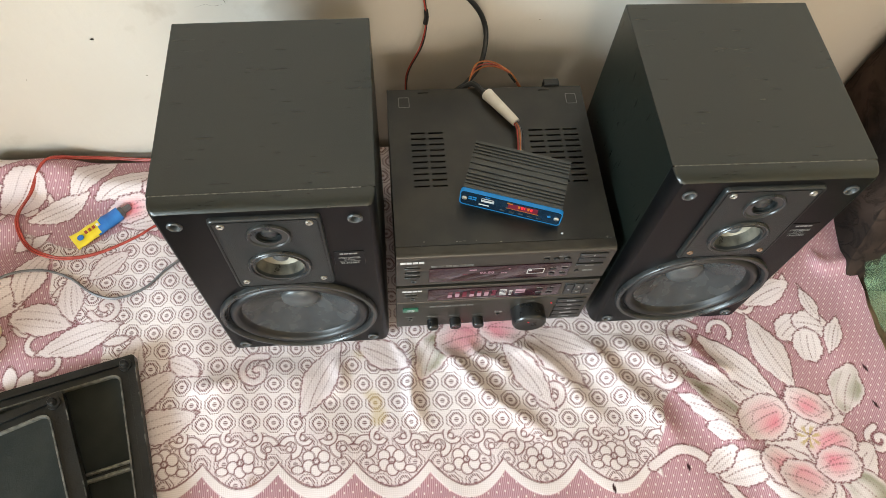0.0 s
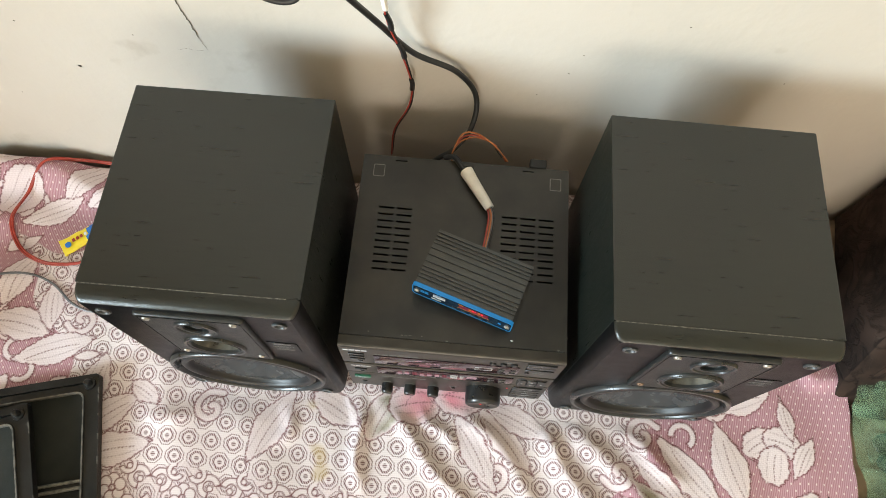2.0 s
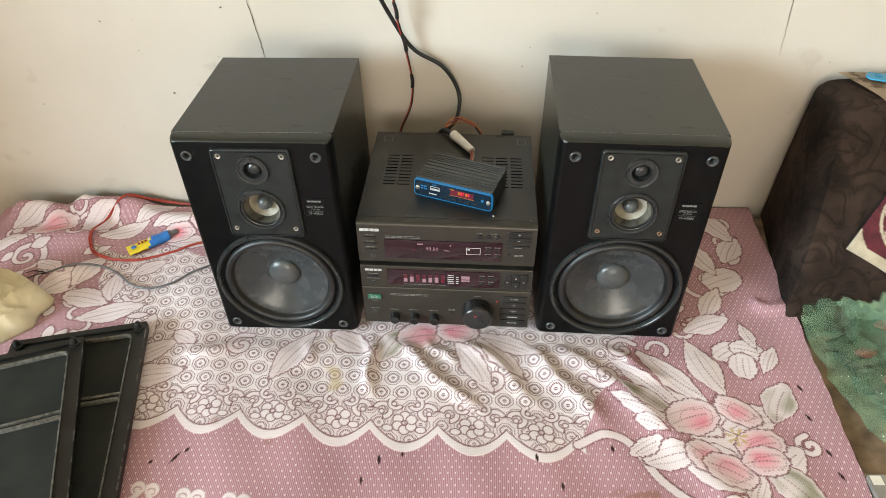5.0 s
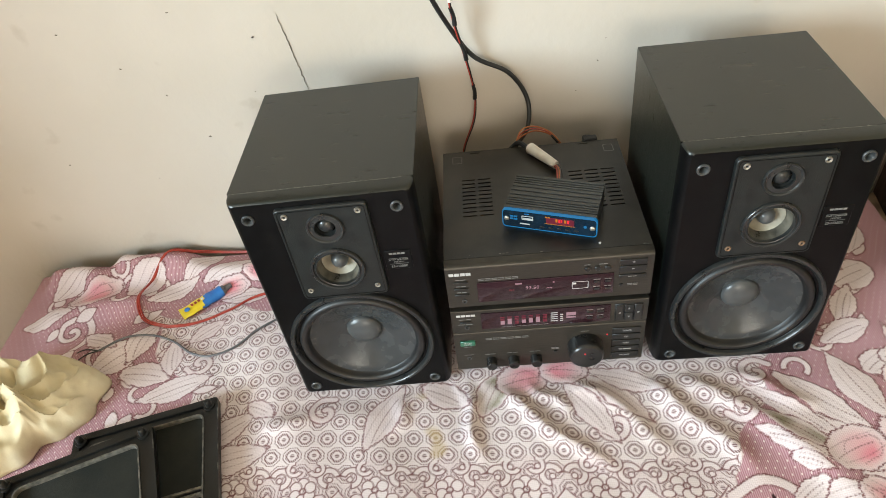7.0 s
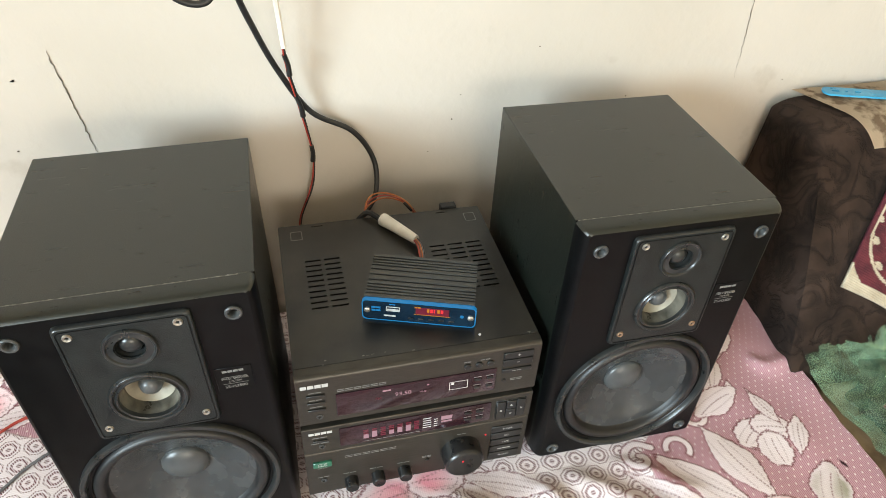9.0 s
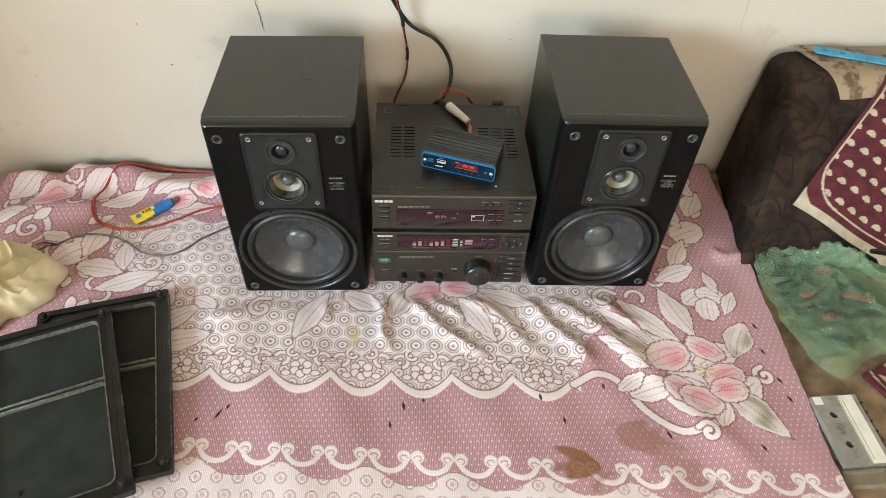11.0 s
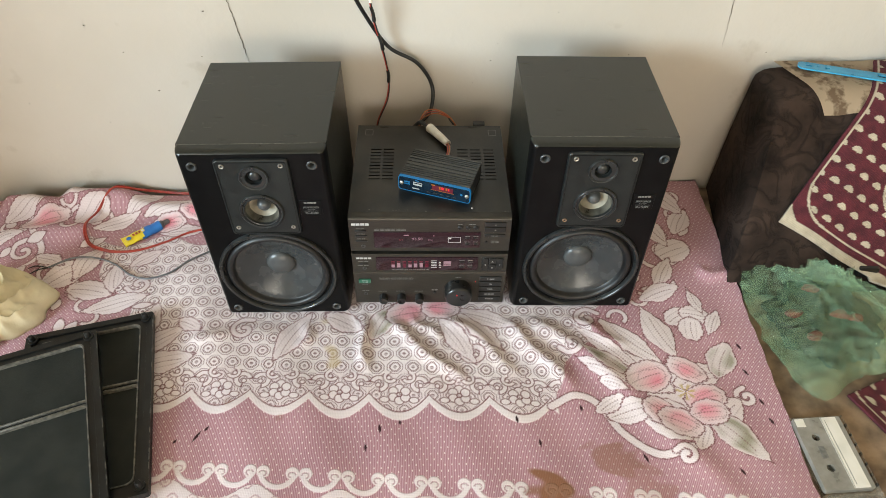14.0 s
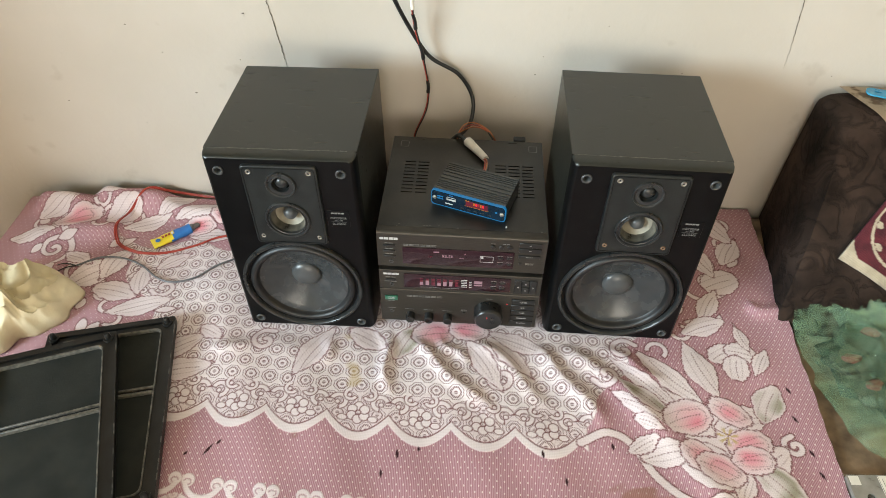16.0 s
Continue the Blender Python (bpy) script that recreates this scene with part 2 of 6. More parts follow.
# ---- structure ----
def wall_y(x):
    return 0.300 - 0.015 * x


def slab(name, corners, label, mat, thick):
    """A wall of four corners, thickened away from the room."""
    bm = bmesh.new()
    vs = [bm.verts.new(c) for c in corners]
    f = bm.faces.new(vs)
    bm.normal_update()
    nrm = f.normal.copy()
    r = bmesh.ops.extrude_face_region(bm, geom=[f])
    for v in r["geom"]:
        if isinstance(v, bmesh.types.BMVert):
            v.co -= nrm * thick
    bmesh.ops.recalc_face_normals(bm, faces=bm.faces[:])
    ob = bm_object(name, bm, mat)
    return tagged(ob, label, name.split("_")[0], kind="structure")


FLOOR_Z, CEIL_Z = -0.48, 2.5
slab("wall_north", [(-4.2, wall_y(-4.2), FLOOR_Z), (-4.2, wall_y(-4.2), CEIL_Z), (1.6, wall_y(1.6), CEIL_Z), (1.6, wall_y(1.6), FLOOR_Z)][::-1], "cream painted plaster wall with hairline cracks and stains", WALL, 0.12)
slab("wall_east", [(1.6, 0.5, FLOOR_Z), (1.6, 0.5, CEIL_Z), (1.6, -4.6, CEIL_Z), (1.6, -4.6, FLOOR_Z)][::-1], "unseen side wall, yellow to warm the bounced light", BOUNCEWALL, 0.12)


def wall_with_opening(name, axis, at, a0, a1, o0, o1, oz0, oz1, label):
    bms = []
    for p0, p1, z0, z1 in ((a0, o0, FLOOR_Z, CEIL_Z), (o1, a1, FLOOR_Z, CEIL_Z), (o0, o1, FLOOR_Z, oz0), (o0, o1, oz1, CEIL_Z)):
        if z1 - z0 < 1e-3:
            continue
        bms.append(box(at - 0.12, at, p0, p1, z0, z1) if axis == "x" else box(p0, p1, at - 0.12, at, z0, z1))
    ob = bm_object(name, joined(*bms), BOUNCEWALL)
    return tagged(ob, label, "wall", kind="structure")


wall_with_opening("wall_west", "x", -4.2, -4.6, 0.5, -4.32, -2.08, 0.90, 2.40, "unseen wall with a window opening, yellow to warm the bounce")
# unseen wall; its opening is made up to hold the front fill
wall_with_opening("wall_south", "y", -4.6, -4.2, 1.6, -0.6, 1.0, FLOOR_Z, 1.55, "unseen yellow wall with an opening added for the fill lamp")
# unseen stub, added to keep window light off the north wall's left
tagged(bm_object("shade_wall", box(-1.27, -1.15, -0.38, 0.33, FLOOR_Z, CEIL_Z), BOUNCEWALL), "unseen wall stub added to shade the left of the north wall", "wall", kind="structure")
tagged(bm_object("ceiling", box(-4.32, 1.72, -4.72, 0.5, CEIL_Z, CEIL_Z + 0.12), CEILMAT), "white painted ceiling", "ceiling", kind="structure")
tagged(bm_object("floor", box(-4.32, 1.72, -4.72, 0.5, FLOOR_Z - 0.1, FLOOR_Z), FLOORMAT), "plain red-brown cement floor beneath the bed", "floor", kind="structure")


# ---- bed and lace cloth ----
def brown_sheet_material():
    m, nt, b = material("brown_marbled_bedsheet", 0.85)
    col, fac, _ = noise_mix(nt, ((0.095, 0.062, 0.040), (0.32, 0.225, 0.145)), 22, 10, lo=0.35, hi=0.62)
    ln, f2, _ = noise_mix(nt, ((0.25, 0.18, 0.13), (1, 1, 1)), 16, 3, lo=0.47, hi=0.50)
    l2, f3, _ = noise_mix(nt, ((1, 1, 1), (0.25, 0.18, 0.13)), 16, 3, lo=0.50, hi=0.53)
    lt = nt.nodes.new("ShaderNodeMix")
    lt.data_type, lt.blend_type = "RGBA", "LIGHTEN"
    lt.inputs["Factor"].default_value = 1
    nt.links.new(ln, lt.inputs[6])
    nt.links.new(l2, lt.inputs[7])
    mx = nt.nodes.new("ShaderNodeMix")
    mx.data_type, mx.blend_type = "RGBA", "MULTIPLY"
    mx.inputs["Factor"].default_value = 0.95
    nt.links.new(col, mx.inputs[6])
    nt.links.new(lt.outputs[2], mx.inputs[7])
    nt.links.new(mx.outputs[2], b.inputs["Base Color"])
    bumped(nt, b, 700, 0.3)
    return m


BEDSHEET = brown_sheet_material()
bed = thing("bed", pose(0, 0, 0), "low wooden bed with a mattress under a brown marbled sheet", "bed")
part("mattress", box(-0.685, 1.35, -1.0, 0.283, -0.2, -0.008, 0.012), BEDSHEET, bed, "mattress in a brown marbled sheet")
part("bed_frame", box(-0.68, 1.36, -1.0, 0.28, -0.32, -0.205, 0.006), WOOD, bed, "brown wooden bed frame")
for px in (-0.63, 1.28):
    for py in (-0.95, 0.23):
        part("leg", box(px - 0.03, px + 0.03, py - 0.03, py + 0.03, FLOOR_Z, -0.32, 0.004), WOOD, bed)

# folds: start, end, height, half width
FOLDS = [
    (-0.016, 0.000, -0.003, -0.105, 0.0055, 0.009), (0.027, -0.024, 0.136, -0.137, 0.0045, 0.010),
    (0.118, -0.012, 0.212, -0.120, 0.0035, 0.011), (0.206, -0.022, 0.284, -0.148, 0.0055, 0.012),
    (0.241, -0.005, 0.358, -0.153, 0.0058, 0.014), (0.340, -0.128, 0.455, -0.305, 0.0030, 0.018),
    (-0.262, -0.052, -0.177, -0.015, 0.0030, 0.012), (-0.085, -0.009, -0.101, -0.066, 0.0035, 0.010),
    (0.060, -0.010, 0.105, -0.060, 0.0030, 0.008), (0.300, -0.020, 0.372, -0.080, 0.0040, 0.010),
    (-0.560, 0.285, -0.420, 0.262, 0.022, 0.028), (-0.665, 0.270, -0.560, 0.255, 0.020, 0.022),
    (-0.640, 0.180, -0.470, 0.205, 0.012, 0.026), (-0.660, 0.060, -0.450, 0.135, 0.009, 0.022),
    (-0.420, 0.245, -0.250, 0.240, 0.014, 0.025), (0.530, 0.060, 0.585, 0.045, 0.004, 0.012),
]
FEET = [(-0.225, -0.020, -0.012, 0.225), (0.209, 0.415, -0.018, 0.218), (-0.030, 0.212, -0.004, 0.240)]


def lay(x, y):
    """Height of the cloth over the bed, with its folds pressed flat under the hi-fi."""
    x, y = np.asarray(x, float), np.asarray(y, float)
    h = 0.0012 * np.sin(23 * x + 9 * y) + 0.0010 * np.sin(41 * y - 17 * x) + 0.0008 * np.sin(67 * x + 31 * y)
    for x0, y0, x1, y1, top, half in FOLDS:
        dx, dy = x1 - x0, y1 - y0
        length = math.hypot(dx, dy)
        s = ((x - x0) * dx + (y - y0) * dy) / length ** 2
        d = ((x - x0) * dy - (y - y0) * dx) / length
        d = d + 0.004 * np.sin(s * 7 + x0 * 40)
        along = np.clip(np.minimum((s + 0.15) / 0.3, (1.2 - s) / 0.45), 0, 1)
        along = along * along * (3 - 2 * along)
        h = h + 1.3 * top * along * np.exp(-(d / half) ** 2)
    for x0, x1, y0, y1 in FEET:
        out = np.hypot(np.maximum(np.maximum(x0 - x, x - x1), 0), np.maximum(np.maximum(y0 - y, y - y1), 0))
        k = np.clip(out / 0.03, 0, 1)
        h = np.minimum(h, h * k) * 1.0 - 0.0015 * (1 - k)
    return h


def step(a, c, v):
    t = np.clip((v - a) / (c - a), 0, 1)
    return t * t * (3 - 2 * t)


def ellipse(X, Y, cx, cy, rx, ry, turn, point=0.0):
    """Signed measure in metres: below nought inside. point sharpens both ends into a leaf."""
    c, s = math.cos(radians(turn)), math.sin(radians(turn))
    u, w = ((X - cx) * c + (Y - cy) * s) / rx, (-(X - cx) * s + (Y - cy) * c) / ry
    w = w / np.maximum(1 - point * np.minimum(np.abs(u), 1) ** 1.5, 0.15)
    return (np.sqrt(u * u + w * w) - 1) * min(rx, ry)


def ribbon(X, Y, pts, half):
    d = np.full(X.shape, 9.0)
    line = [(p.x, p.y) for p in catmull([(a, c, 0) for a, c in pts], 6)]
    for (x0, y0), (x1, y1) in zip(line, line[1:]):
        dx, dy = x1 - x0, y1 - y0
        t = np.clip(((X - x0) * dx + (Y - y0) * dy) / (dx * dx + dy * dy), 0, 1)
        d = np.minimum(d, np.hypot(X - x0 - t * dx, Y - y0 - t * dy))
    return d - half


def spiral(cx, cy, r, turns, start, hand=1, n=9):
    return [(cx + r * (1 - 0.85 * i / (n - 1)) * math.cos(radians(start) + hand * turns * 2 * math.pi * i / (n - 1)),
             cy + r * (1 - 0.85 * i / (n - 1)) * math.sin(radians(start) + hand * turns * 2 * math.pi * i / (n - 1))) for i in range(n)]


# woven leaves and petals: centre, half length, half width, turn, point
PINK = [(0.456, -0.128, 0.030, 0.018, -35), (0.398, -0.138, 0.034, 0.026, 20), (0.402, -0.196, 0.028, 0.020, -50), (0.424, -0.212, 0.030, 0.022, -28), (0.470, -0.176, 0.030, 0.022, 15), (0.468, -0.198, 0.026, 0.020, 0),
        (0.056, -0.008, 0.032, 0.026, 10), (0.108, 0.002, 0.030, 0.022, -10),
        (-0.360, 0.208, 0.030, 0.018, 10), (-0.575, 0.222, 0.040, 0.024, 30), (-0.318, 0.232, 0.026, 0.018, -20)]
GREEN = [(0.348, -0.112, 0.050, 0.014, -42, 0.8), (0.492, -0.232, 0.054, 0.022, -50, 0.7), (0.512, -0.112, 0.034, 0.022, 60, 0.5), (0.020, -0.022, 0.040, 0.020, 60, 0.6)]
WHITE = [(0.384, -0.128, 0.056, 0.030, -38, 0.4), (0.352, -0.088, 0.062, 0.013, -46, 0.7), (0.340, -0.128, 0.048, 0.013, -36, 0.7), (0.470, -0.140, 0.040, 0.022, 20, 0.4), (0.412, -0.208, 0.046, 0.032, -35, 0.3),
         (0.490, -0.200, 0.034, 0.022, 40, 0.4), (0.362, -0.192, 0.036, 0.020, 10, 0.4), (0.448, -0.236, 0.022, 0.014, 60, 0.4), (0.432, -0.060, 0.052, 0.022, 105, 0.7), (0.385, -0.075, 0.060, 0.018, 130, 0.6), (0.470, -0.030, 0.022, 0.018, 30), (0.497, -0.028, 0.022, 0.018, -20),
         (0.484, -0.055, 0.022, 0.018, 80), (0.520, -0.045, 0.028, 0.012, 60, 0.7), (0.505, 0.000, 0.026, 0.010, 100, 0.7), (0.335, -0.180, 0.024, 0.012, 30, 0.4),
         (0.345, -0.150, 0.020, 0.010, -30, 0.4), (0.130, -0.060, 0.052, 0.016, -60, 0.7), (0.165, -0.045, 0.050, 0.016, -48, 0.7), (0.180, -0.022, 0.050, 0.016, -25, 0.7),
         (-0.115, -0.045, 0.050, 0.020, 62, 0.7), (-0.040, -0.020, 0.034, 0.018, -30, 0.4)]
WHITE2 = [(-0.300, -0.085, 0.046, 0.020, 15, 0.5), (-0.315, -0.045, 0.044, 0.018, 40, 0.6), (-0.340, -0.010, 0.040, 0.018, 80, 0.6), (-0.275, -0.015, 0.022, 0.012, -30, 0.3),
          (-0.400, 0.030, 0.050, 0.020, 20, 0.6), (-0.450, 0.060, 0.040, 0.022, -10, 0.4), (-0.500, 0.090, 0.044, 0.022, 30, 0.5), (-0.470, 0.120, 0.040, 0.018, 70, 0.6),
          (-0.420, 0.085, 0.030, 0.016, 100, 0.5), (-0.535, 0.125, 0.036, 0.016, -30, 0.6), (-0.530, 0.290, 0.055, 0.018, 15, 0.5), (-0.620, 0.250, 0.040, 0.022, 40, 0.4),
          (-0.640, 0.180, 0.040, 0.018, 10, 0.5), (-0.600, 0.070, 0.050, 0.020, -20, 0.5), (-0.360, 0.245, 0.050, 0.022, 20, 0.5), (-0.290, 0.255, 0.044, 0.020, -20, 0.5), (-0.330, 0.190, 0.040, 0.015, 5, 0.6), (-0.415, 0.262, 0.040, 0.018, 50, 0.5), (-0.262, 0.205, 0.040, 0.020, 60, 0.5),
          (-0.500, 0.240, 0.035, 0.028, 60), (-0.450, 0.215, 0.040, 0.018, 30, 0.6)]
WHITE3 = [(0.500, 0.110, 0.030, 0.026, 20), (0.480, 0.160, 0.040, 0.018, 110, 0.6), (0.530, 0.180, 0.036, 0.020, 60, 0.5), (0.470, 0.060, 0.036, 0.016, 60, 0.5),
          (0.455, 0.020, 0.036, 0.018, 20, 0.5), (0.520, 0.235, 0.040, 0.020, 120, 0.5), (0.470, 0.220, 0.040, 0.024, 60, 0.4), (-0.380, 0.130, 0.030, 0.014, 40, 0.6)]
RIBBONS = [[(0.255, -0.180), (0.290, -0.165), (0.320, -0.180), (0.345, -0.225), (0.385, -0.258), (0.430, -0.250)],
           spiral(0.527, -0.176, 0.016, 1.2, 90), spiral(0.418, -0.262, 0.015, 1.2, 150, -1), spiral(0.300, -0.075, 0.020, 1.0, 200), spiral(0.330, -0.030, 0.022, 1.1, 30),
           spiral(-0.190, -0.030, 0.022, 1.1, 60), spiral(0.155, -0.085, 0.020, 1.0, 180), spiral(-0.512, 0.320, 0.018, 1.3, 0), spiral(-0.375, 0.070, 0.020, 1.1, 200),
           spiral(0.475, 0.095, 0.040, 0.8, 120), spiral(-0.590, 0.150, 0.022, 1.1, 90), [(-0.640, 0.300), (-0.590, 0.200), (-0.560, 0.150), (-0.575, 0.090)]]


def woven(X, Y):
    """The lace's woven design: how dense the white thread is, and where it is dyed pink or green."""
    line1, line2 = Y + 0.162 + 0.075 * X, Y + 0.269 + 0.105 * X
    # field of octagons
    px, py = 0.0262, 0.0228
    row = np.floor(line1 / py)
    fx = np.mod(X + 0.5 * px * np.mod(row, 2), px) - px / 2
    fy = line1 - (row + 0.5) * py
    octo = np.maximum(np.maximum(np.abs(fx), np.abs(fy)), (np.abs(fx) + np.abs(fy)) * 0.75)
    eye = 1 - step(0.0022, 0.0034, np.hypot(fx, fy * 0.9))
    # small flowers and arches along the scalloped edge
    T = 0.0835
    c = np.mod(X - 0.004, T) - T / 2
    border = line1 < 0.047 + 0.006 * np.cos(2 * math.pi * c / T)
    hatch = 0.84 + 0.12 * np.sin(X * 2 * math.pi / 0.0052 + Y * 400) * np.sin(Y * 2 * math.pi / 0.0060)
    side = np.abs(c)
    shapes = [np.hypot(c - 0.0098 * math.cos(radians(90 + 60 * q)), line1 - 0.013 - 0.0098 * math.sin(radians(90 + 60 * q))) - 0.0062 for q in range(6)]
    turn1 = np.cos(np.arctan2(line1 - 0.029, side - 0.0285) + 0.7)
    shapes.append(np.maximum(np.abs(np.hypot(side - 0.0285, line1 - 0.029) - 0.0098) - 0.0030, (turn1 - 0.55) * 0.01))
    shapes.append(np.hypot(side - 0.0300, line1 - 0.027) - 0.0030)
    turn2 = np.cos(np.arctan2(line1 - 0.041, side - 0.0130) - 2.6)
    shapes.append(np.maximum(np.abs(np.hypot(side - 0.0130, line1 - 0.041) - 0.0078) - 0.0024, (turn2 - 0.5) * 0.01))
    shapes.append(np.hypot(side - 0.0150, line1 - 0.0395) - 0.0028)
    shapes.append(np.hypot((side - 0.0205) * 0.8, (line1 - 0.004) * 1.2) - 0.0050)
    edge, rim = hatch, np.zeros_like(X)
    for d0 in shapes:
        inn0 = 1 - step(-0.0006, 0.0006, d0)
        edge = edge * (1 - inn0) + 0.98 * inn0
        rim = np.maximum(rim * (1 - inn0), 1 - step(0.0003, 0.0012, np.abs(d0 - 0.0005)))
    heart = 1 - step(0.0005, 0.0013, np.abs(np.hypot(c, line1 - 0.013) - 0.0036))
    rim = np.maximum(rim, heart)
    plain = np.where(border, np.clip(edge, 0.05, 1), 1.0)
    # scalloped band
    low = -0.028 * np.abs(np.sin(math.pi * (X - 0.004) / T)) ** 0.9
    band = step(-0.0008, 0.0008, line1 - low) * (1 - step(0.0115, 0.013, line1 - low))
    seam = 1 - step(0.0006, 0.0016, np.abs(line1 - low - 0.0135))
    field = step(-0.001, 0.001, line1 - low)
    white = np.where(line1 - low > 0.012, plain * (1 - 0.5 * seam), 0.97)
    # where the field ends against the mauve ground, left and right
    right = 0.264 + 0.60 * np.clip(Y + 0.16, 0, 0.34) + 0.010 * np.sin(Y * 70) * step(-0.17, -0.10, Y)
    left = -0.340 - 0.65 * np.clip(Y + 0.05, 0, 0.22) + 0.014 * np.sin(Y * 55)
    inside = field * (1 - step(-0.001, 0.001, X - right)) * step(-0.001, 0.001, X - left)
    rear = 0.168 + 0.012 * np.sin(X * 48)
    inside = inside * (1 - step(-0.001, 0.001, Y - rear) * (X < -0.15))
    dens = 0.02 * (1 - inside) + white * inside
    # second border: curled pairs on a chain of arcs, with lace below
    P = 0.0545
    k = np.mod(X - 0.0285, 2 * P) - P
    s = np.abs(k)
    lift = line2 + 0.004
    pair = np.minimum(np.abs(s - 0.0085), np.abs(np.abs(s - P) - 0.0085))
    curl = np.hypot(pair, lift + 0.002) - 0.0085
    curl_in = 1 - 0.75 * (1 - step(0.0005, 0.0014, np.abs(np.hypot(pair - 0.001, lift + 0.004) - 0.0035)))
    arc = np.abs(np.hypot(s - P / 2 , (lift - 0.004) * 0.9) - 0.0235) - 0.0032
    arc = np.where(lift < -0.004, arc, 9)
    d2 = (1 - step(-0.0008, 0.0008, curl)) * curl_in
    d3 = 1 - step(-0.0008, 0.0008, arc)
    under = 1 - step(-0.001, 0.001, lift + 0.040 - 0.020 * np.abs(np.cos(math.pi * k / (2 * P))) ** 3)
    low_lace = np.clip(0.85 - 0.55 * (1 - step(0.0006, 0.0016, np.abs(octo - 0.0068))) - 0.4 * eye, 0.1, 1)
    dens = np.maximum(dens, np.maximum(d2 * 0.95, d3 * 0.95))
    dens = np.where(under > 0.5, low_lace, dens)
    pink, green, line = np.zeros_like(X), np.zeros_like(X), np.zeros_like(X)
    octs = inside * (line1 - low > 0.014) * np.where(border, 0.85 * step(0.0010, 0.0020, np.min(shapes, axis=0)), 1.0)
    line = np.maximum(line, inside * border * (line1 - low > 0.013) * rim * 0.95)
    line = np.maximum(line, 0.8 * inside * seam)

    weavey = 0.87 + 0.10 * np.sin((X * 0.8 + Y) * 2 * math.pi / 0.0036) * np.sin(Y * 2 * math.pi / 0.011 + X * 60)

    def motif(d, tone, body=0.93, mid=(0.445, -0.165)):
        nonlocal dens, pink, green, line, octs
        inn = 1 - step(-0.0008, 0.0008, d)
        out = (1 - step(0.0004, 0.0016, np.abs(d - 0.0004))) * (0.35 + 0.65 * (np.sin(X * 900 + Y * 1700) > -0.4))
        dens = dens * (1 - inn) + weavey * inn
        dens = dens * (1 - 0.5 * out)
        line = np.maximum(line * (1 - inn), 0.92 * out)
        octs = octs * (1 - inn) * (1 - out)
        pink, green = pink * (1 - inn), green * (1 - inn)
        if tone == 1:
            heart = (0.445, -0.165) if mid[0] > 0.3 else (0.085, 0.010) if mid[0] > -0.1 else mid
            glow = np.exp(-(((X - mid[0] - 0.3 * (heart[0] - mid[0])) ** 2 + (Y - mid[1] - 0.3 * (heart[1] - mid[1])) ** 2) / 0.027 ** 2))
            pink = pink + inn * (0.06 + 0.95 * glow * np.clip(-d / 0.012, 0, 1)) * (0.88 + 0.12 * np.sin(X * 90 + 3 * np.sin(Y * 70)))
        if tone == 2:
            green = green + inn * 0.85 * np.clip(-d / 0.007, 0, 1) * (0.60 + 0.40 * np.clip(np.sin(X * 120 + Y * 60 + 2 * np.sin(Y * 90)), -1, 1))

    motif(ellipse(X, Y, 0.440, -0.164, 0.046, 0.042, -20) + 0.006 * np.sin(np.arctan2(Y + 0.16, X - 0.432) * 7), 0)
    for r in RIBBONS:
        motif(ribbon(X, Y, r, 0.0056 if len(r) < 8 else 0.0040), 0)
    rng = random.Random(21)
    spots = []
    while len(spots) < 70:
        x, y = rng.uniform(-0.68, 0.57), rng.uniform(-0.08, 0.28)
        lf, rt = -0.340 - 0.65 * min(max(y + 0.05, 0), 0.22), 0.300 + 0.55 * min(max(y + 0.12, 0), 0.30)
        if (lf - 0.16 < x < lf + 0.035) or (rt - 0.03 < x < min(rt + 0.10, 0.535)):
            spots.append((x, y, rng.uniform(0.010, 0.024), rng.uniform(0.005, 0.010), rng.uniform(0, 180), rng.uniform(0.2, 0.7)))
    for e in spots:
        d = ellipse(X, Y, *e)
        if e[2] > 0.019:
            d = np.abs(ellipse(X, Y, e[0], e[1], 0.013, 0.013, 0)) - 0.0035
            d = np.maximum(d, (np.cos(np.arctan2(Y - e[1], X - e[0]) - radians(2 * e[4])) - 0.5) * 0.01)
        motif(d, 0)
    for group, tone in ((WHITE, 0), (WHITE2, 0), (WHITE3, 0), (GREEN, 2), (PINK, 1)):
        for e in group:
            d = ellipse(X, Y, *e) + 0.0011 * np.sin(X * 230 + e[0] * 900) * np.sin(Y * 260) + 0.0006 * np.sin((X + Y) * 640)
            motif(d, tone, mid=e[:2])
            if tone == 1:
                inner = ellipse(X, Y, e[0] + 0.004, e[1] - 0.003, 0.62 * e[2], 0.55 * e[3], e[4] + 15) + 0.002 * np.sin(X * 190)
                line = np.maximum(line, 0.60 * (1 - step(0.0003, 0.0013, np.abs(inner))) * (np.sin(X * 1100 + Y * 1300) > -0.1) * (X + Y > e[0] + e[1] - 0.02))
            cx, cy, rx, ry, turn = e[:5]
            ca, sa = math.cos(radians(turn)), math.sin(radians(turn))
            u, w = (X - cx) * ca + (Y - cy) * sa, -(X - cx) * sa + (Y - cy) * ca
            vein = (1 - step(0.0004, 0.0012, np.abs(w + 0.15 * u * u / rx))) * (d < -0.003) * (u < 0.6 * rx)
            dash2 = 0.3 + 0.7 * (np.sin(u * 1500) > 0)
            line = np.maximum(line, 0.75 * vein * dash2)
            for side in (-0.45, 0.45):
                v2 = (1 - step(0.0003, 0.0011, np.abs(w - side * ry + 0.25 * side * u * u / rx))) * (d < -0.003)
                line = np.maximum(line, 0.42 * v2 * dash2)
    sx, sy = X - 0.445, Y + 0.165
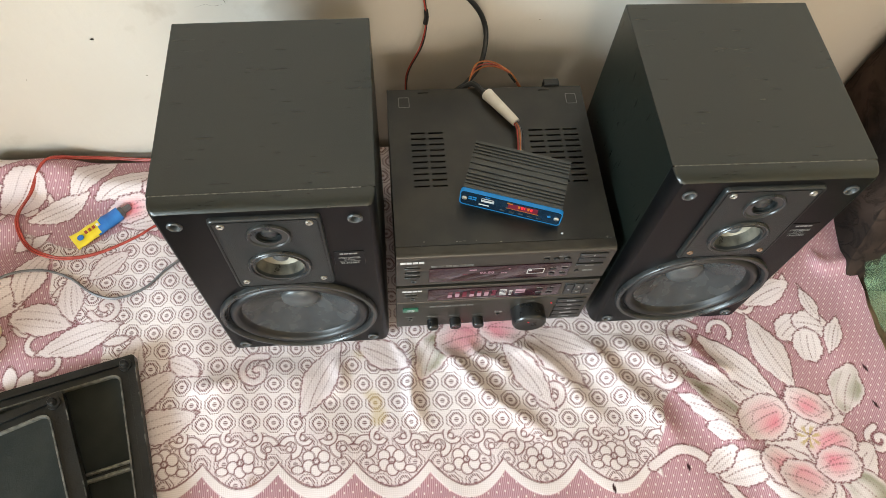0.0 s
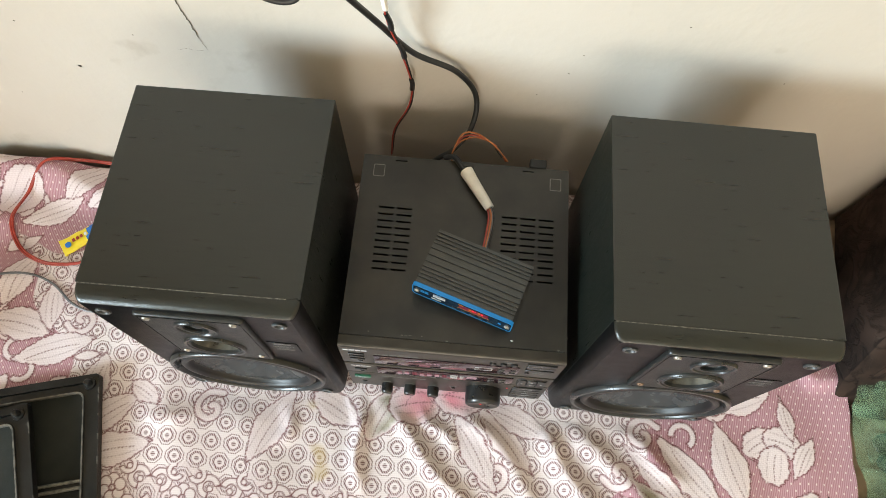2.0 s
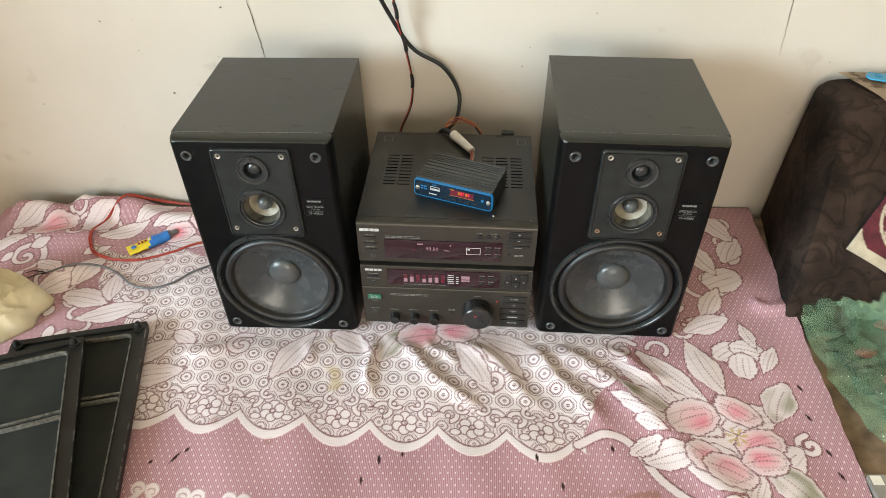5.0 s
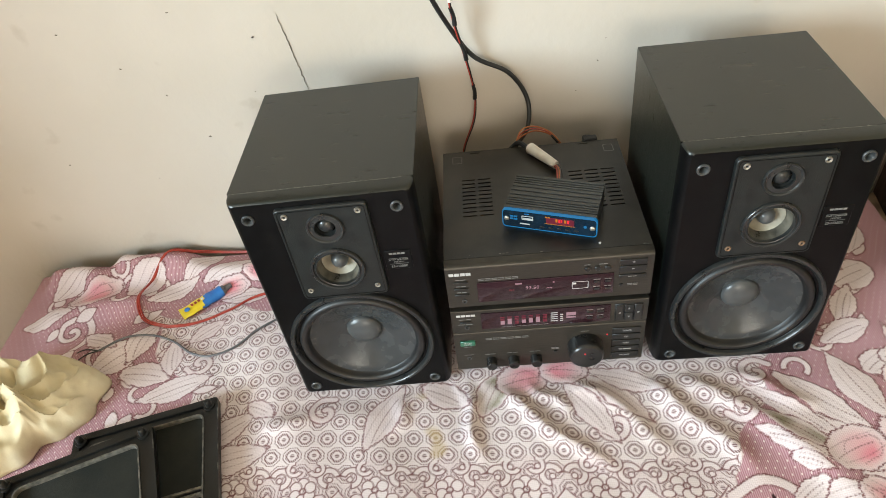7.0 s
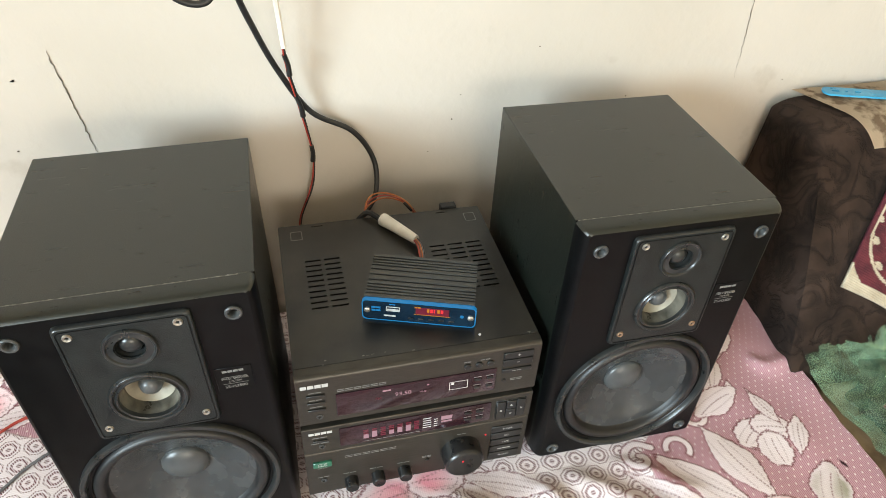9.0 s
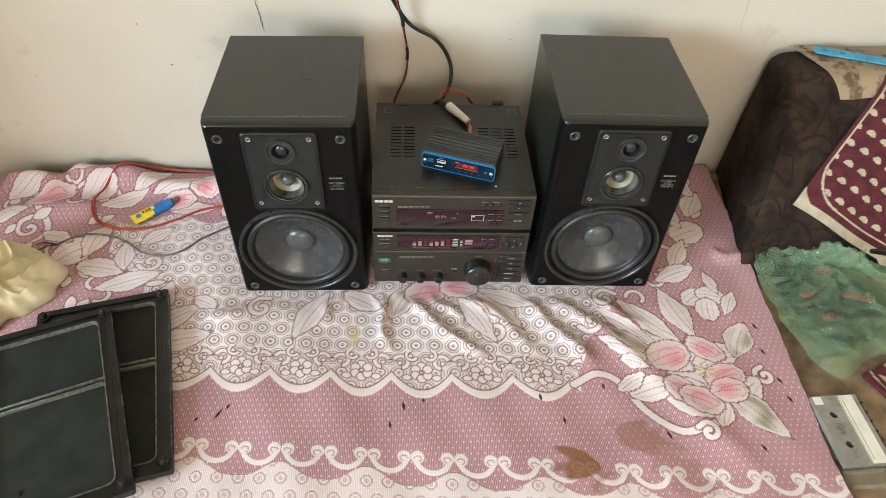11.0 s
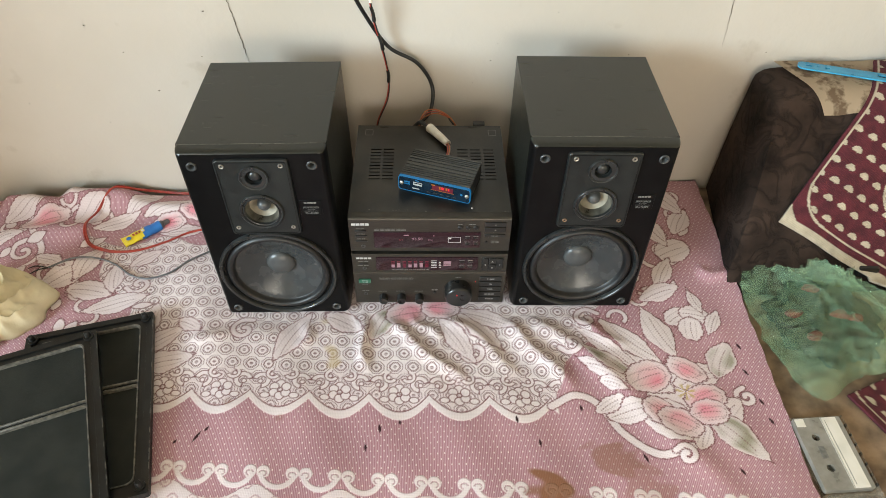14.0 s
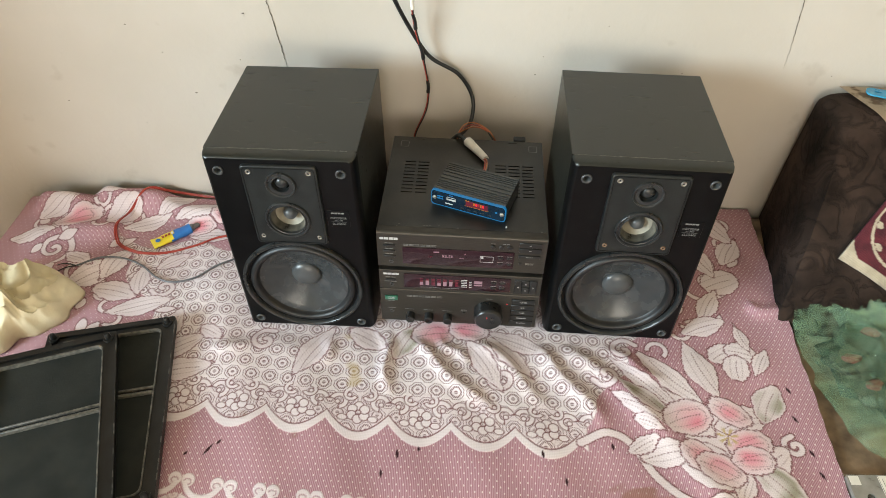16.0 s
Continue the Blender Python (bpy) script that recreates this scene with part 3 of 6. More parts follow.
    stam = (1 - step(0.010, 0.016, np.hypot(sx, sy))) * (np.sin(np.arctan2(sy, sx) * 7 + 60 * np.hypot(sx, sy)) > 0.2)
    return np.clip(dens, 0, 1), np.clip(pink, 0, 1), np.clip(green, 0, 1), stam, np.clip(line, 0, 1), np.clip(octs, 0, 1)


def stained(X, Y):
    """Brown and yellow spills with shapes of their own."""
    brown = np.zeros_like(X)
    wob = 0.006 * np.sin(X * 130 + 3 * np.sin(Y * 90)) + 0.004 * np.sin(Y * 210)
    for cx, cy, rx, ry, turn, a in ((0.240, -0.300, 0.030, 0.022, -30, 1.0), (0.325, -0.262, 0.034, 0.022, -38, 0.62), (0.360, -0.300, 0.060, 0.024, -50, 0.36)):
        d = ellipse(X, Y, cx, cy, rx, ry, turn) + wob
        brown = np.maximum(brown, 0.95 * a * (1 - step(-0.006, 0.005, d)))
    yellow = np.zeros_like(X)
    for cx, cy, rx, ry, turn, a in ((-0.052, -0.085, 0.008, 0.022, 10, 0.9), (-0.068, -0.020, 0.007, 0.007, 0, 0.8), (-0.540, 0.300, 0.02, 0.012, 0, 0.3)):
        d = ellipse(X, Y, cx, cy, rx, ry, turn) + 0.4 * wob
        yellow = np.maximum(yellow, 0.6 * a * (1 - step(-0.006, 0.005, d)))
    dark = np.zeros_like(X)
    for cx, cy, r in ((-0.193, -0.155, 0.008), (-0.115, -0.185, 0.006), (-0.190, -0.178, 0.006)):
        dark = np.maximum(dark, 0.5 * (1 - step(0.2 * r, r, np.hypot(X - cx, Y - cy) + 0.4 * wob)))
    # small slits torn in the mesh
    slit = np.zeros_like(X)
    for cx, cy, length, turn in ((-0.223, -0.208, 0.009, 62), (-0.212, -0.197, 0.004, 62), (0.020, -0.205, 0.007, 95), (0.002, -0.232, 0.005, 95), (0.047, -0.197, 0.003, 100),
                                 (0.205, -0.200, 0.006, 95), (0.232, -0.235, 0.005, 95), (0.367, -0.262, 0.008, 110), (0.295, -0.185, 0.005, 95), (0.545, -0.135, 0.006, 115),
                                 (0.552, -0.185, 0.006, 115), (0.556, -0.215, 0.006, 115), (0.548, -0.090, 0.006, 115), (0.493, -0.285, 0.006, 120), (-0.250, -0.215, 0.003, 60)):
        slit = np.maximum(slit, 1 - step(-0.0002, 0.0009, ellipse(X, Y, cx, cy, length, 0.0016, turn, 0.7)))
    return brown, yellow, dark, slit


def lace_material():
    m, nt, b = material("mauve_and_white_woven_lace", 0.9)
    b.inputs["Specular IOR Level"].default_value = 0.15
    w = nt.nodes.new("ShaderNodeAttribute")
    w.attribute_name = "weave"
    st = nt.nodes.new("ShaderNodeAttribute")
    st.attribute_name = "spill"
    sw, ss = nt.nodes.new("ShaderNodeSeparateColor"), nt.nodes.new("ShaderNodeSeparateColor")
    nt.links.new(w.outputs["Color"], sw.inputs[0])
    nt.links.new(st.outputs["Color"], ss.inputs[0])

    def mix(fac, a, c, kind="MIX"):
        x = nt.nodes.new("ShaderNodeMix")
        x.data_type, x.blend_type = "RGBA", kind
        for sock, v in ((x.inputs["Factor"], fac), (x.inputs[6], a), (x.inputs[7], c)):
            if isinstance(v, (tuple, float, int)):
                sock.default_value = (*v, 1) if isinstance(v, tuple) else v
            else:
                nt.links.new(v, sock)
        return x.outputs[2]

    co = nt.nodes.new("ShaderNodeTexCoord")
    xyz = nt.nodes.new("ShaderNodeSeparateXYZ")
    nt.links.new(co.outputs["Object"], xyz.inputs[0])

    def op(kind, *args):
        n = nt.nodes.new("ShaderNodeMath")
        n.operation = kind
        for s, v in zip(n.inputs, args):
            if isinstance(v, (int, float)):
                s.default_value = v
            else:
                nt.links.new(v, s)
        return n.outputs[0]

    def ramp(v, a, e):
        n = nt.nodes.new("ShaderNodeMapRange")
        n.interpolation_type = "SMOOTHSTEP"
        n.inputs["From Min"].default_value, n.inputs["From Max"].default_value = a, e
        nt.links.new(v, n.inputs["Value"])
        return n.outputs[0]

    # threads bend a little, so the lattice does too
    bend = nt.nodes.new("ShaderNodeTexNoise")
    bend.inputs["Scale"].default_value, bend.inputs["Detail"].default_value = 9, 2
    nt.links.new(co.outputs["Object"], bend.inputs["Vector"])
    bs = nt.nodes.new("ShaderNodeSeparateColor")
    nt.links.new(bend.outputs["Color"], bs.inputs[0])
    X = op("MULTIPLY_ADD", op("SUBTRACT", bs.outputs[0], 0.5), 0.010, xyz.outputs[0])
    Y = op("MULTIPLY_ADD", op("SUBTRACT", bs.outputs[1], 0.5), 0.010, xyz.outputs[1])
    PX, PY = 0.0262, 0.0228
    v = op("DIVIDE", op("ADD", op("MULTIPLY_ADD", X, 0.075, Y), 0.162), PY)
    row = op("FLOOR", v)
    fy = op("MULTIPLY", op("SUBTRACT", op("SUBTRACT", v, row), 0.5), PY)
    fx = op("MULTIPLY", op("SUBTRACT", op("FRACT", op("MULTIPLY_ADD", row, 0.5, op("DIVIDE", X, PX))), 0.5), PX)
    ax, ay = op("ABSOLUTE", fx), op("ABSOLUTE", fy)
    octo = op("MAXIMUM", op("MAXIMUM", ax, ay), op("MULTIPLY", op("ADD", ax, ay), 0.74))
    thread = op("MULTIPLY_ADD", op("SINE", op("MULTIPLY", X, 2900.0)), 0.5, 0.5)
    thread_y = op("MULTIPLY_ADD", op("SINE", op("MULTIPLY", Y, 2900.0)), 0.5, 0.5)
    dashed = op("MULTIPLY_ADD", op("SINE", op("ADD", op("MULTIPLY", X, 2400.0), op("MULTIPLY", Y, 1500.0))), 0.35, 0.65)
    ring = op("MULTIPLY", ramp(op("ABSOLUTE", op("SUBTRACT", octo, 0.0070)), 0.0020, 0.0008), 1.0)
    eye = op("MULTIPLY", ramp(octo, 0.0034, 0.0018), op("MULTIPLY_ADD", op("SINE", op("MULTIPLY", Y, 2600.0)), 0.35, 0.62))
    zig = op("MULTIPLY", ramp(op("ABSOLUTE", op("SUBTRACT", octo, 0.0109)), 0.0014, 0.0003), op("MULTIPLY", dashed, 0.85))
    lines = op("MULTIPLY", op("MAXIMUM", op("MAXIMUM", op("MULTIPLY", ring, dashed), eye), zig), st.outputs["Alpha"])
    # dotted mauve ground
    gv = op("DIVIDE", Y, 0.0078)
    grow = op("FLOOR", gv)
    gy = op("MULTIPLY", op("SUBTRACT", op("SUBTRACT", gv, grow), 0.5), 0.0078)
    gx = op("MULTIPLY", op("SUBTRACT", op("FRACT", op("MULTIPLY_ADD", grow, 0.5, op("DIVIDE", X, 0.0092))), 0.5), 0.0092)
    dot = ramp(op("SQRT", op("ADD", op("MULTIPLY", op("MULTIPLY", gx, gx), 2.2), op("MULTIPLY", op("MULTIPLY", gy, gy), 0.8))), 0.0016, 0.0008)
    mauve_v, _, _ = noise_mix(nt, ((0.320, 0.146, 0.182), (0.385, 0.186, 0.224)), 6, 6)
    mauve = mix(op("MULTIPLY", thread, 0.52), mauve_v, (0.71, 0.490, 0.535))
    mauve = mix(op("MULTIPLY", dot, 0.85), mauve, (0.78, 0.68, 0.66))
    white_v, _, _ = noise_mix(nt, ((0.775, 0.690, 0.705), (0.870, 0.795, 0.810)), 7, 6)
    white = mix(op("MULTIPLY", thread_y, 0.30), white_v, (0.60, 0.50, 0.52))
    body = mix(sw.outputs[0], mauve, white)
    body = mix(lines, body, (0.140, 0.046, 0.052))
    wave = thread
    body = mix(sw.outputs[1], body, (0.74, 0.27, 0.33), "MIX")
    body = mix(sw.outputs[2], body, (0.25, 0.24, 0.15))
    body = mix(w.outputs["Alpha"], body, (0.165, 0.056, 0.060))
    body = mix(ss.outputs[0], body, (0.25, 0.115, 0.060))
    body = mix(ss.outputs[1], body, (0.50, 0.36, 0.13))
    body = mix(ss.outputs[2], body, (0.035, 0.012, 0.015))
    nt.links.new(body, b.inputs["Base Color"])
    add = nt.nodes.new("ShaderNodeMath")
    add.operation = "MULTIPLY_ADD"
    add.inputs[1].default_value = 0.12
    nt.links.new(wave, add.inputs[0])
    nt.links.new(sw.outputs[0], add.inputs[2])
    bumped(nt, b, 1, 0.45, 0.0012, add.outputs[0])
    return m


def lace_cloth():
    fine = 0.00125
    xs = np.concatenate([np.linspace(-0.95, -0.72, 24), np.arange(-0.715, 0.5805, fine)])
    ys = np.concatenate([np.linspace(-1.02, -0.40, 60), np.arange(-0.395, 0.288, fine)])
    U, Y = np.meshgrid(xs, ys)
    edge = -0.690
    over = np.maximum(edge - U, 0)
    X = np.where(over > 0, edge - 0.02 * (1 - np.exp(-over / 0.02)) + 0.006 * np.sin(Y * 38) * np.clip(over / 0.1, 0, 1), U)
    X = X + 0.04 * Y * step(0.30, 0.58, U)
    fall = np.maximum(over - 0.012 * (1 - np.exp(-over / 0.012)), 0)
    Z = lay(X, Y) * np.clip((U - edge) / 0.03 + 1, 0, 1) - fall
    # the hem lifts a little and frays
    hem = np.clip((U - 0.55) / 0.03, 0, 1)
    Z = Z + 0.003 * hem * (1 + np.sin(Y * 31 + 2 * np.sin(Y * 13))) * 0.5
    X = X + hem * 0.0004 * np.sin(Y * 1900) + hem * 0.0009 * np.sin(Y * 47) + hem * 0.0006 * np.sin(Y * 171)
    dens, pink, green, stam, line, octs = woven(U + 0.04 * Y * step(0.30, 0.58, U), Y)
    brown, yellow, dark, slit = stained(U, Y)
    ny, nx = U.shape
    idx = np.arange(ny * nx).reshape(ny, nx)
    quads = np.stack([idx[:-1, :-1], idx[:-1, 1:], idx[1:, 1:], idx[1:, :-1]], -1).reshape(-1, 4)
    me = bpy.data.meshes.new("lace_cloth")
    me.vertices.add(ny * nx)
    me.vertices.foreach_set("co", np.stack([X, Y, Z], -1).ravel())
    me.loops.add(quads.size)
    me.loops.foreach_set("vertex_index", quads.ravel().astype(np.int32))
    me.polygons.add(len(quads))
    me.polygons.foreach_set("loop_start", np.arange(0, quads.size, 4, dtype=np.int32))
    me.polygons.foreach_set("use_smooth", np.ones(len(quads), bool))
    me.update(calc_edges=True)
    for name, chans in (("weave", (dens, pink, green, line)), ("spill", (np.maximum(brown, 0.7 * dark), np.maximum(yellow, 0.8 * stam), slit, octs))):
        at = me.attributes.new(name, "FLOAT_COLOR", "POINT")
        at.data.foreach_set("color", np.stack(chans, -1).astype(np.float32).ravel())
    me.materials.append(lace_material())
    ob = new("lace_cloth", me)
    return tagged(ob, "mauve lace tablecloth with white octagons, scallops and pink woven roses", "tablecloth")


lace_cloth()


# ---- loudspeakers ----
def screw_head(x, z, y, r, mat, parent, name="screw"):
    part(name, lathe([(0, 0.0006), (r * 0.35, 0.0006), (r * 0.42, -0.0004), (r * 0.8, -0.0008), (r, 0.0002), (r, 0.002)], (x, y, z), 14), mat, parent)
    return None


def moulded(bm, W, H, cz=None, y0=0.0, deep=0.0155, ix0=0.0065, iz0=0.0040, r=0.004):
    """Adds the rounded rim that runs from a flat front back to what carries it."""
    cz = H / 2 if cz is None else cz
    rings = []
    for k in range(6):
        a = radians(90 * k / 5)
        ix, iz = ix0 * (1 - math.sin(a)), iz0 * (1 - math.sin(a))
        rings.append([bm.verts.new((x, y0 + deep * (1 - math.cos(a)) ** 0.9, z)) for x, z in round_rect(W - 2 * ix, H - 2 * iz, r, 4, 0, cz)])
    rings.append([bm.verts.new((v.co.x, y0 + deep + 0.0009, v.co.z)) for v in rings[-1]])
    for a, c in zip(rings, rings[1:]):
        for i in range(len(a)):
            j = (i + 1) % len(a)
            bm.faces.new((a[i], a[j], c[j], c[i]))
    bmesh.ops.recalc_face_normals(bm, faces=bm.faces[:])
    bm.normal_update()
    # upward rim faces take the brighter second material, which stands in for top sheen
    for f in bm.faces:
        if f.normal.z > 0.25 and f.calc_center_median().z > cz + H / 2 - 0.006:
            f.material_index = 1
    return bm


def loudspeaker(m, label, lower_screws):
    sp = thing("loudspeaker", m, label, "loudspeaker", "pair of loudspeakers")
    W, H, D = 0.188, 0.310, 0.213
    shell = box(-W / 2, W / 2, 0.0165, D, 0.0, H, 0.0012, 2)
    bmesh.ops.delete(shell, geom=[f for f in shell.faces if f.normal.y < -0.9], context="FACES")
    cab = part("cabinet", shell, VINYL, sp, "black woodgrain vinyl cabinet", smooth=False)
    part("rubbed_edge", box(-W / 2 + 0.002, W / 2 - 0.012, 0.0158, 0.0166, H - 0.0004, H + 0.0003), EDGEWEAR, sp, "pale rubbed line along the front edge")
    # moulded front, its side edges well rounded
    outline = round_rect(W - 0.013, H - 0.008, 0.004, 4, 0, H / 2)
    holes = [circle(0.0, 0.092, 0.0745, 56), circle(0, 0.216, 0.026, 40), circle(0, 0.272, 0.0135, 32)]
    for sx in (-0.075, 0.075):
        for z in (0.288, 0.0165):
            holes.append(circle(sx, z, 0.0042, 16))
    bf = part("baffle", moulded(sheet(outline, holes, 0.0, 0.010), W, H), [BAFFLE, VINYL], sp, "black moulded front panel")
    # black board added behind the drivers; its colour carries the dark inside
    part("inner_black_board", box(-0.085, 0.085, 0.045, 0.047, 0.005, 0.300), HOLE, cab)
    for sx in (-0.075, 0.075):
        for z in (0.288, 0.0165):
            part("grille_socket", lathe([(0.0066, 0.001), (0.0066, -0.0012), (0.0058, -0.0020), (0.0044, -0.0018), (0.0032, 0.0), (0.0030, 0.010), (0, 0.010)], (sx, 0, z), 20), SOCKET, bf, "round grille socket")
    # woofer
    wf = part("woofer_frame", lathe([(0.0838, 0.001), (0.0836, -0.0034), (0.0826, -0.0050), (0.0796, -0.0053), (0.0782, -0.0040), (0.0776, -0.0012), (0.0768, 0.0006), (0.0745, 0.0022)], (0, 0, 0.092), 72), RINGMAT, sp, "satin black woofer ring")
    part("surround", lathe([(0.0750, 0.0020), (0.0738, 0.0008), (0.0728, -0.0018), (0.0706, -0.0036), (0.0680, -0.0040), (0.0656, -0.0028), (0.0640, 0.0000), (0.0632, 0.0034), (0.0618, 0.0046)], (0, 0, 0.092), 72), RUBBER, wf, "black rubber roll surround")
    part("cone", lathe([(0.0624, 0.0044), (0.0600, 0.0046), (0.0540, 0.0078), (0.0420, 0.0134), (0.0310, 0.0182), (0.0205, 0.0218)], (0, 0, 0.092), 72), CONE, wf, "grey paper cone")
    part("dust_cap", lathe([(0.0210, 0.0216), (0.0207, 0.0196), (0.0196, 0.0180), (0.0158, 0.0154), (0.0106, 0.0136), (0.0054, 0.0127), (0, 0.0124)], (0, 0, 0.092), 48), DUSTCAP, wf, "domed grey dust cap")
    # plate with tweeter and midrange
    pl = part("driver_plate", moulded(sheet(round_rect(0.0912, 0.1232, 0.005, 4, 0, 0.2365), [circle(0, 0.216, 0.0225, 40), circle(0, 0.272, 0.0105, 32)], -0.0042, -0.001), 0.094, 0.126, 0.2365, -0.0042, 0.0040, 0.0014, 0.0014, 0.005), [PLATE, RINGMAT], sp, "raised dark grey driver plate")
    part("plate_rim", sheet(round_rect(0.088, 0.120, 0.004, 5, 0, 0.2365), [round_rect(0.0868, 0.1188, 0.0036, 5, 0, 0.2365)], -0.0046, -0.0040), BAFFLE, pl)
    part("midrange_ring", lathe([(0.0292, -0.0040), (0.0290, -0.0058), (0.0278, -0.0070), (0.0262, -0.0066), (0.0255, -0.0052), (0.0240, -0.0054), (0.0232, -0.0066), (0.0224, -0.0062), (0.0216, -0.002)], (0, 0, 0.216), 48), RINGMAT, pl)
    part("midrange_collar", lathe([(0.0217, -0.0030), (0.0205, 0.0030), (0.0190, 0.0080), (0.0180, 0.0085)], (0, 0, 0.216), 48), CHROME, pl, "dull clear collar round the cone")
    part("midrange_cone", lathe([(0.0186, 0.0070), (0.0150, 0.0095), (0.0100, 0.0135), (0.0075, 0.0155)], (0, 0, 0.216), 48), MIDCONE, pl, "aged cream paper cone")
    part("midrange_cap", lathe([(0.0096, 0.0140), (0.0092, 0.0085), (0.0072, 0.0045), (0.0038, 0.0024), (0, 0.0018)], (0, 0, 0.216), 32), DUSTCAP, pl, "grey domed cap")
    part("tweeter_ring", lathe([(0.0192, -0.0040), (0.0190, -0.0056), (0.0182, -0.0066), (0.0168, -0.0062), (0.0160, -0.0050), (0.0126, -0.0050), (0.0112, -0.0054), (0.0098, 0.0010), (0.0088, 0.0030)], (0, 0, 0.272), 40), RINGMAT, pl)
    part("tweeter_dome", lathe([(0.0092, 0.0035), (0.0086, 0.0005), (0.0070, -0.0018), (0.0042, -0.0034), (0, -0.0040)], (0, 0, 0.272), 32), RINGMAT, pl, "small dark dome")
    for sx in (-0.0368, 0.0368):
        screw_head(sx, 0.2905, -0.0046, 0.0036, SCREW, pl)
        screw_head(sx, 0.1870, -0.0046, 0.0033, lower_screws, pl)
    # badge
    bd = part("badge", box(0.050, 0.0785, -0.0007, 0.0005, 0.2045, 0.2305, 0.0003, 1), BAFFLE, sp, "small black badge")
    part("logo_bar", bars(0.0642, 0.2262, 0.0170, 1, 0.0024, 0, -0.0007, 4), DIMPRINT, bd, "pale logo bars")
    lettering("badge_print", "3WAY SPEAKER", 0.0030, Matrix.Translation((0.0642, -0.0008, 0.2176)), DIMPRINT, bd)
    lettering("badge_print", "SYSTEM", 0.0030, Matrix.Translation((0.0642, -0.0008, 0.2142)), DIMPRINT, bd)
    part("badge_rule", joined(box(0.0545, 0.0740, -0.0009, -0.0006, 0.2194, 0.2197), box(0.0545, 0.0740, -0.0009, -0.0006, 0.2117, 0.2120)), DIMPRINT, bd)
    lettering("badge_print", "SS-H3500", 0.0044, Matrix.Translation((0.0642, -0.0008, 0.2082)), DIMPRINT, bd)
    # chip in the top edge
    part("edge_chip", lathe([(0.0011, 0), (0.0008, -0.0003), (0, -0.0004)], (0.075, 0.0165, H - 0.0006), 8), PRINT, cab)
    return sp


loudspeaker(pose(-0.1250, -0.0010, 0, 0, 0, -1.3), "black vinyl three-way loudspeaker without its grille, cream midrange cone", SCREW)
loudspeaker(pose(0.3098, -0.0065, 0.0008, 0, 1.4, -1.3), "black vinyl three-way loudspeaker, scuffed, with two rusty plate screws", RUSTSCREW)

# ---- tuner on amplifier ----
STACK = pose(0.0915, 0.0075, 0.0035, 0, 1.4, -1.0)
HW = 0.1130


def fascia(z0, z1, name, parent, top_round=0.0):
    bm = box(-HW, HW, 0, 0.012, z0, z1)
    if top_round:
        bm.normal_update()
        ed = [e for e in bm.edges if all(abs(v.co.y) < 1e-6 and abs(v.co.z - z1) < 1e-6 for v in e.verts)]
        bmesh.ops.bevel(bm, geom=ed, offset=top_round, segments=5, affect="EDGES", profile=0.5)
    return part(name, bm, FASCIA, parent, "dark bronze brushed fascia")


def key(x0, x1, z0, z1, parent, mat=None, proud=0.0016, name="button"):
    return part(name, box(x0, x1, -proud, 0.001, z0, z1, 0.0004, 1), mat or BUTTON, parent)


def knob(x, z, r, deep, parent, name="knob"):
    k = part(name, lathe([(r, 0.0), (r, -deep * 0.75), (r * 0.96, -deep * 0.92), (r * 0.86, -deep), (r * 0.3, -deep * 0.96), (0, -deep * 0.95)], (x, 0, z), 40), KNOB, parent, "round black knob")
    return k


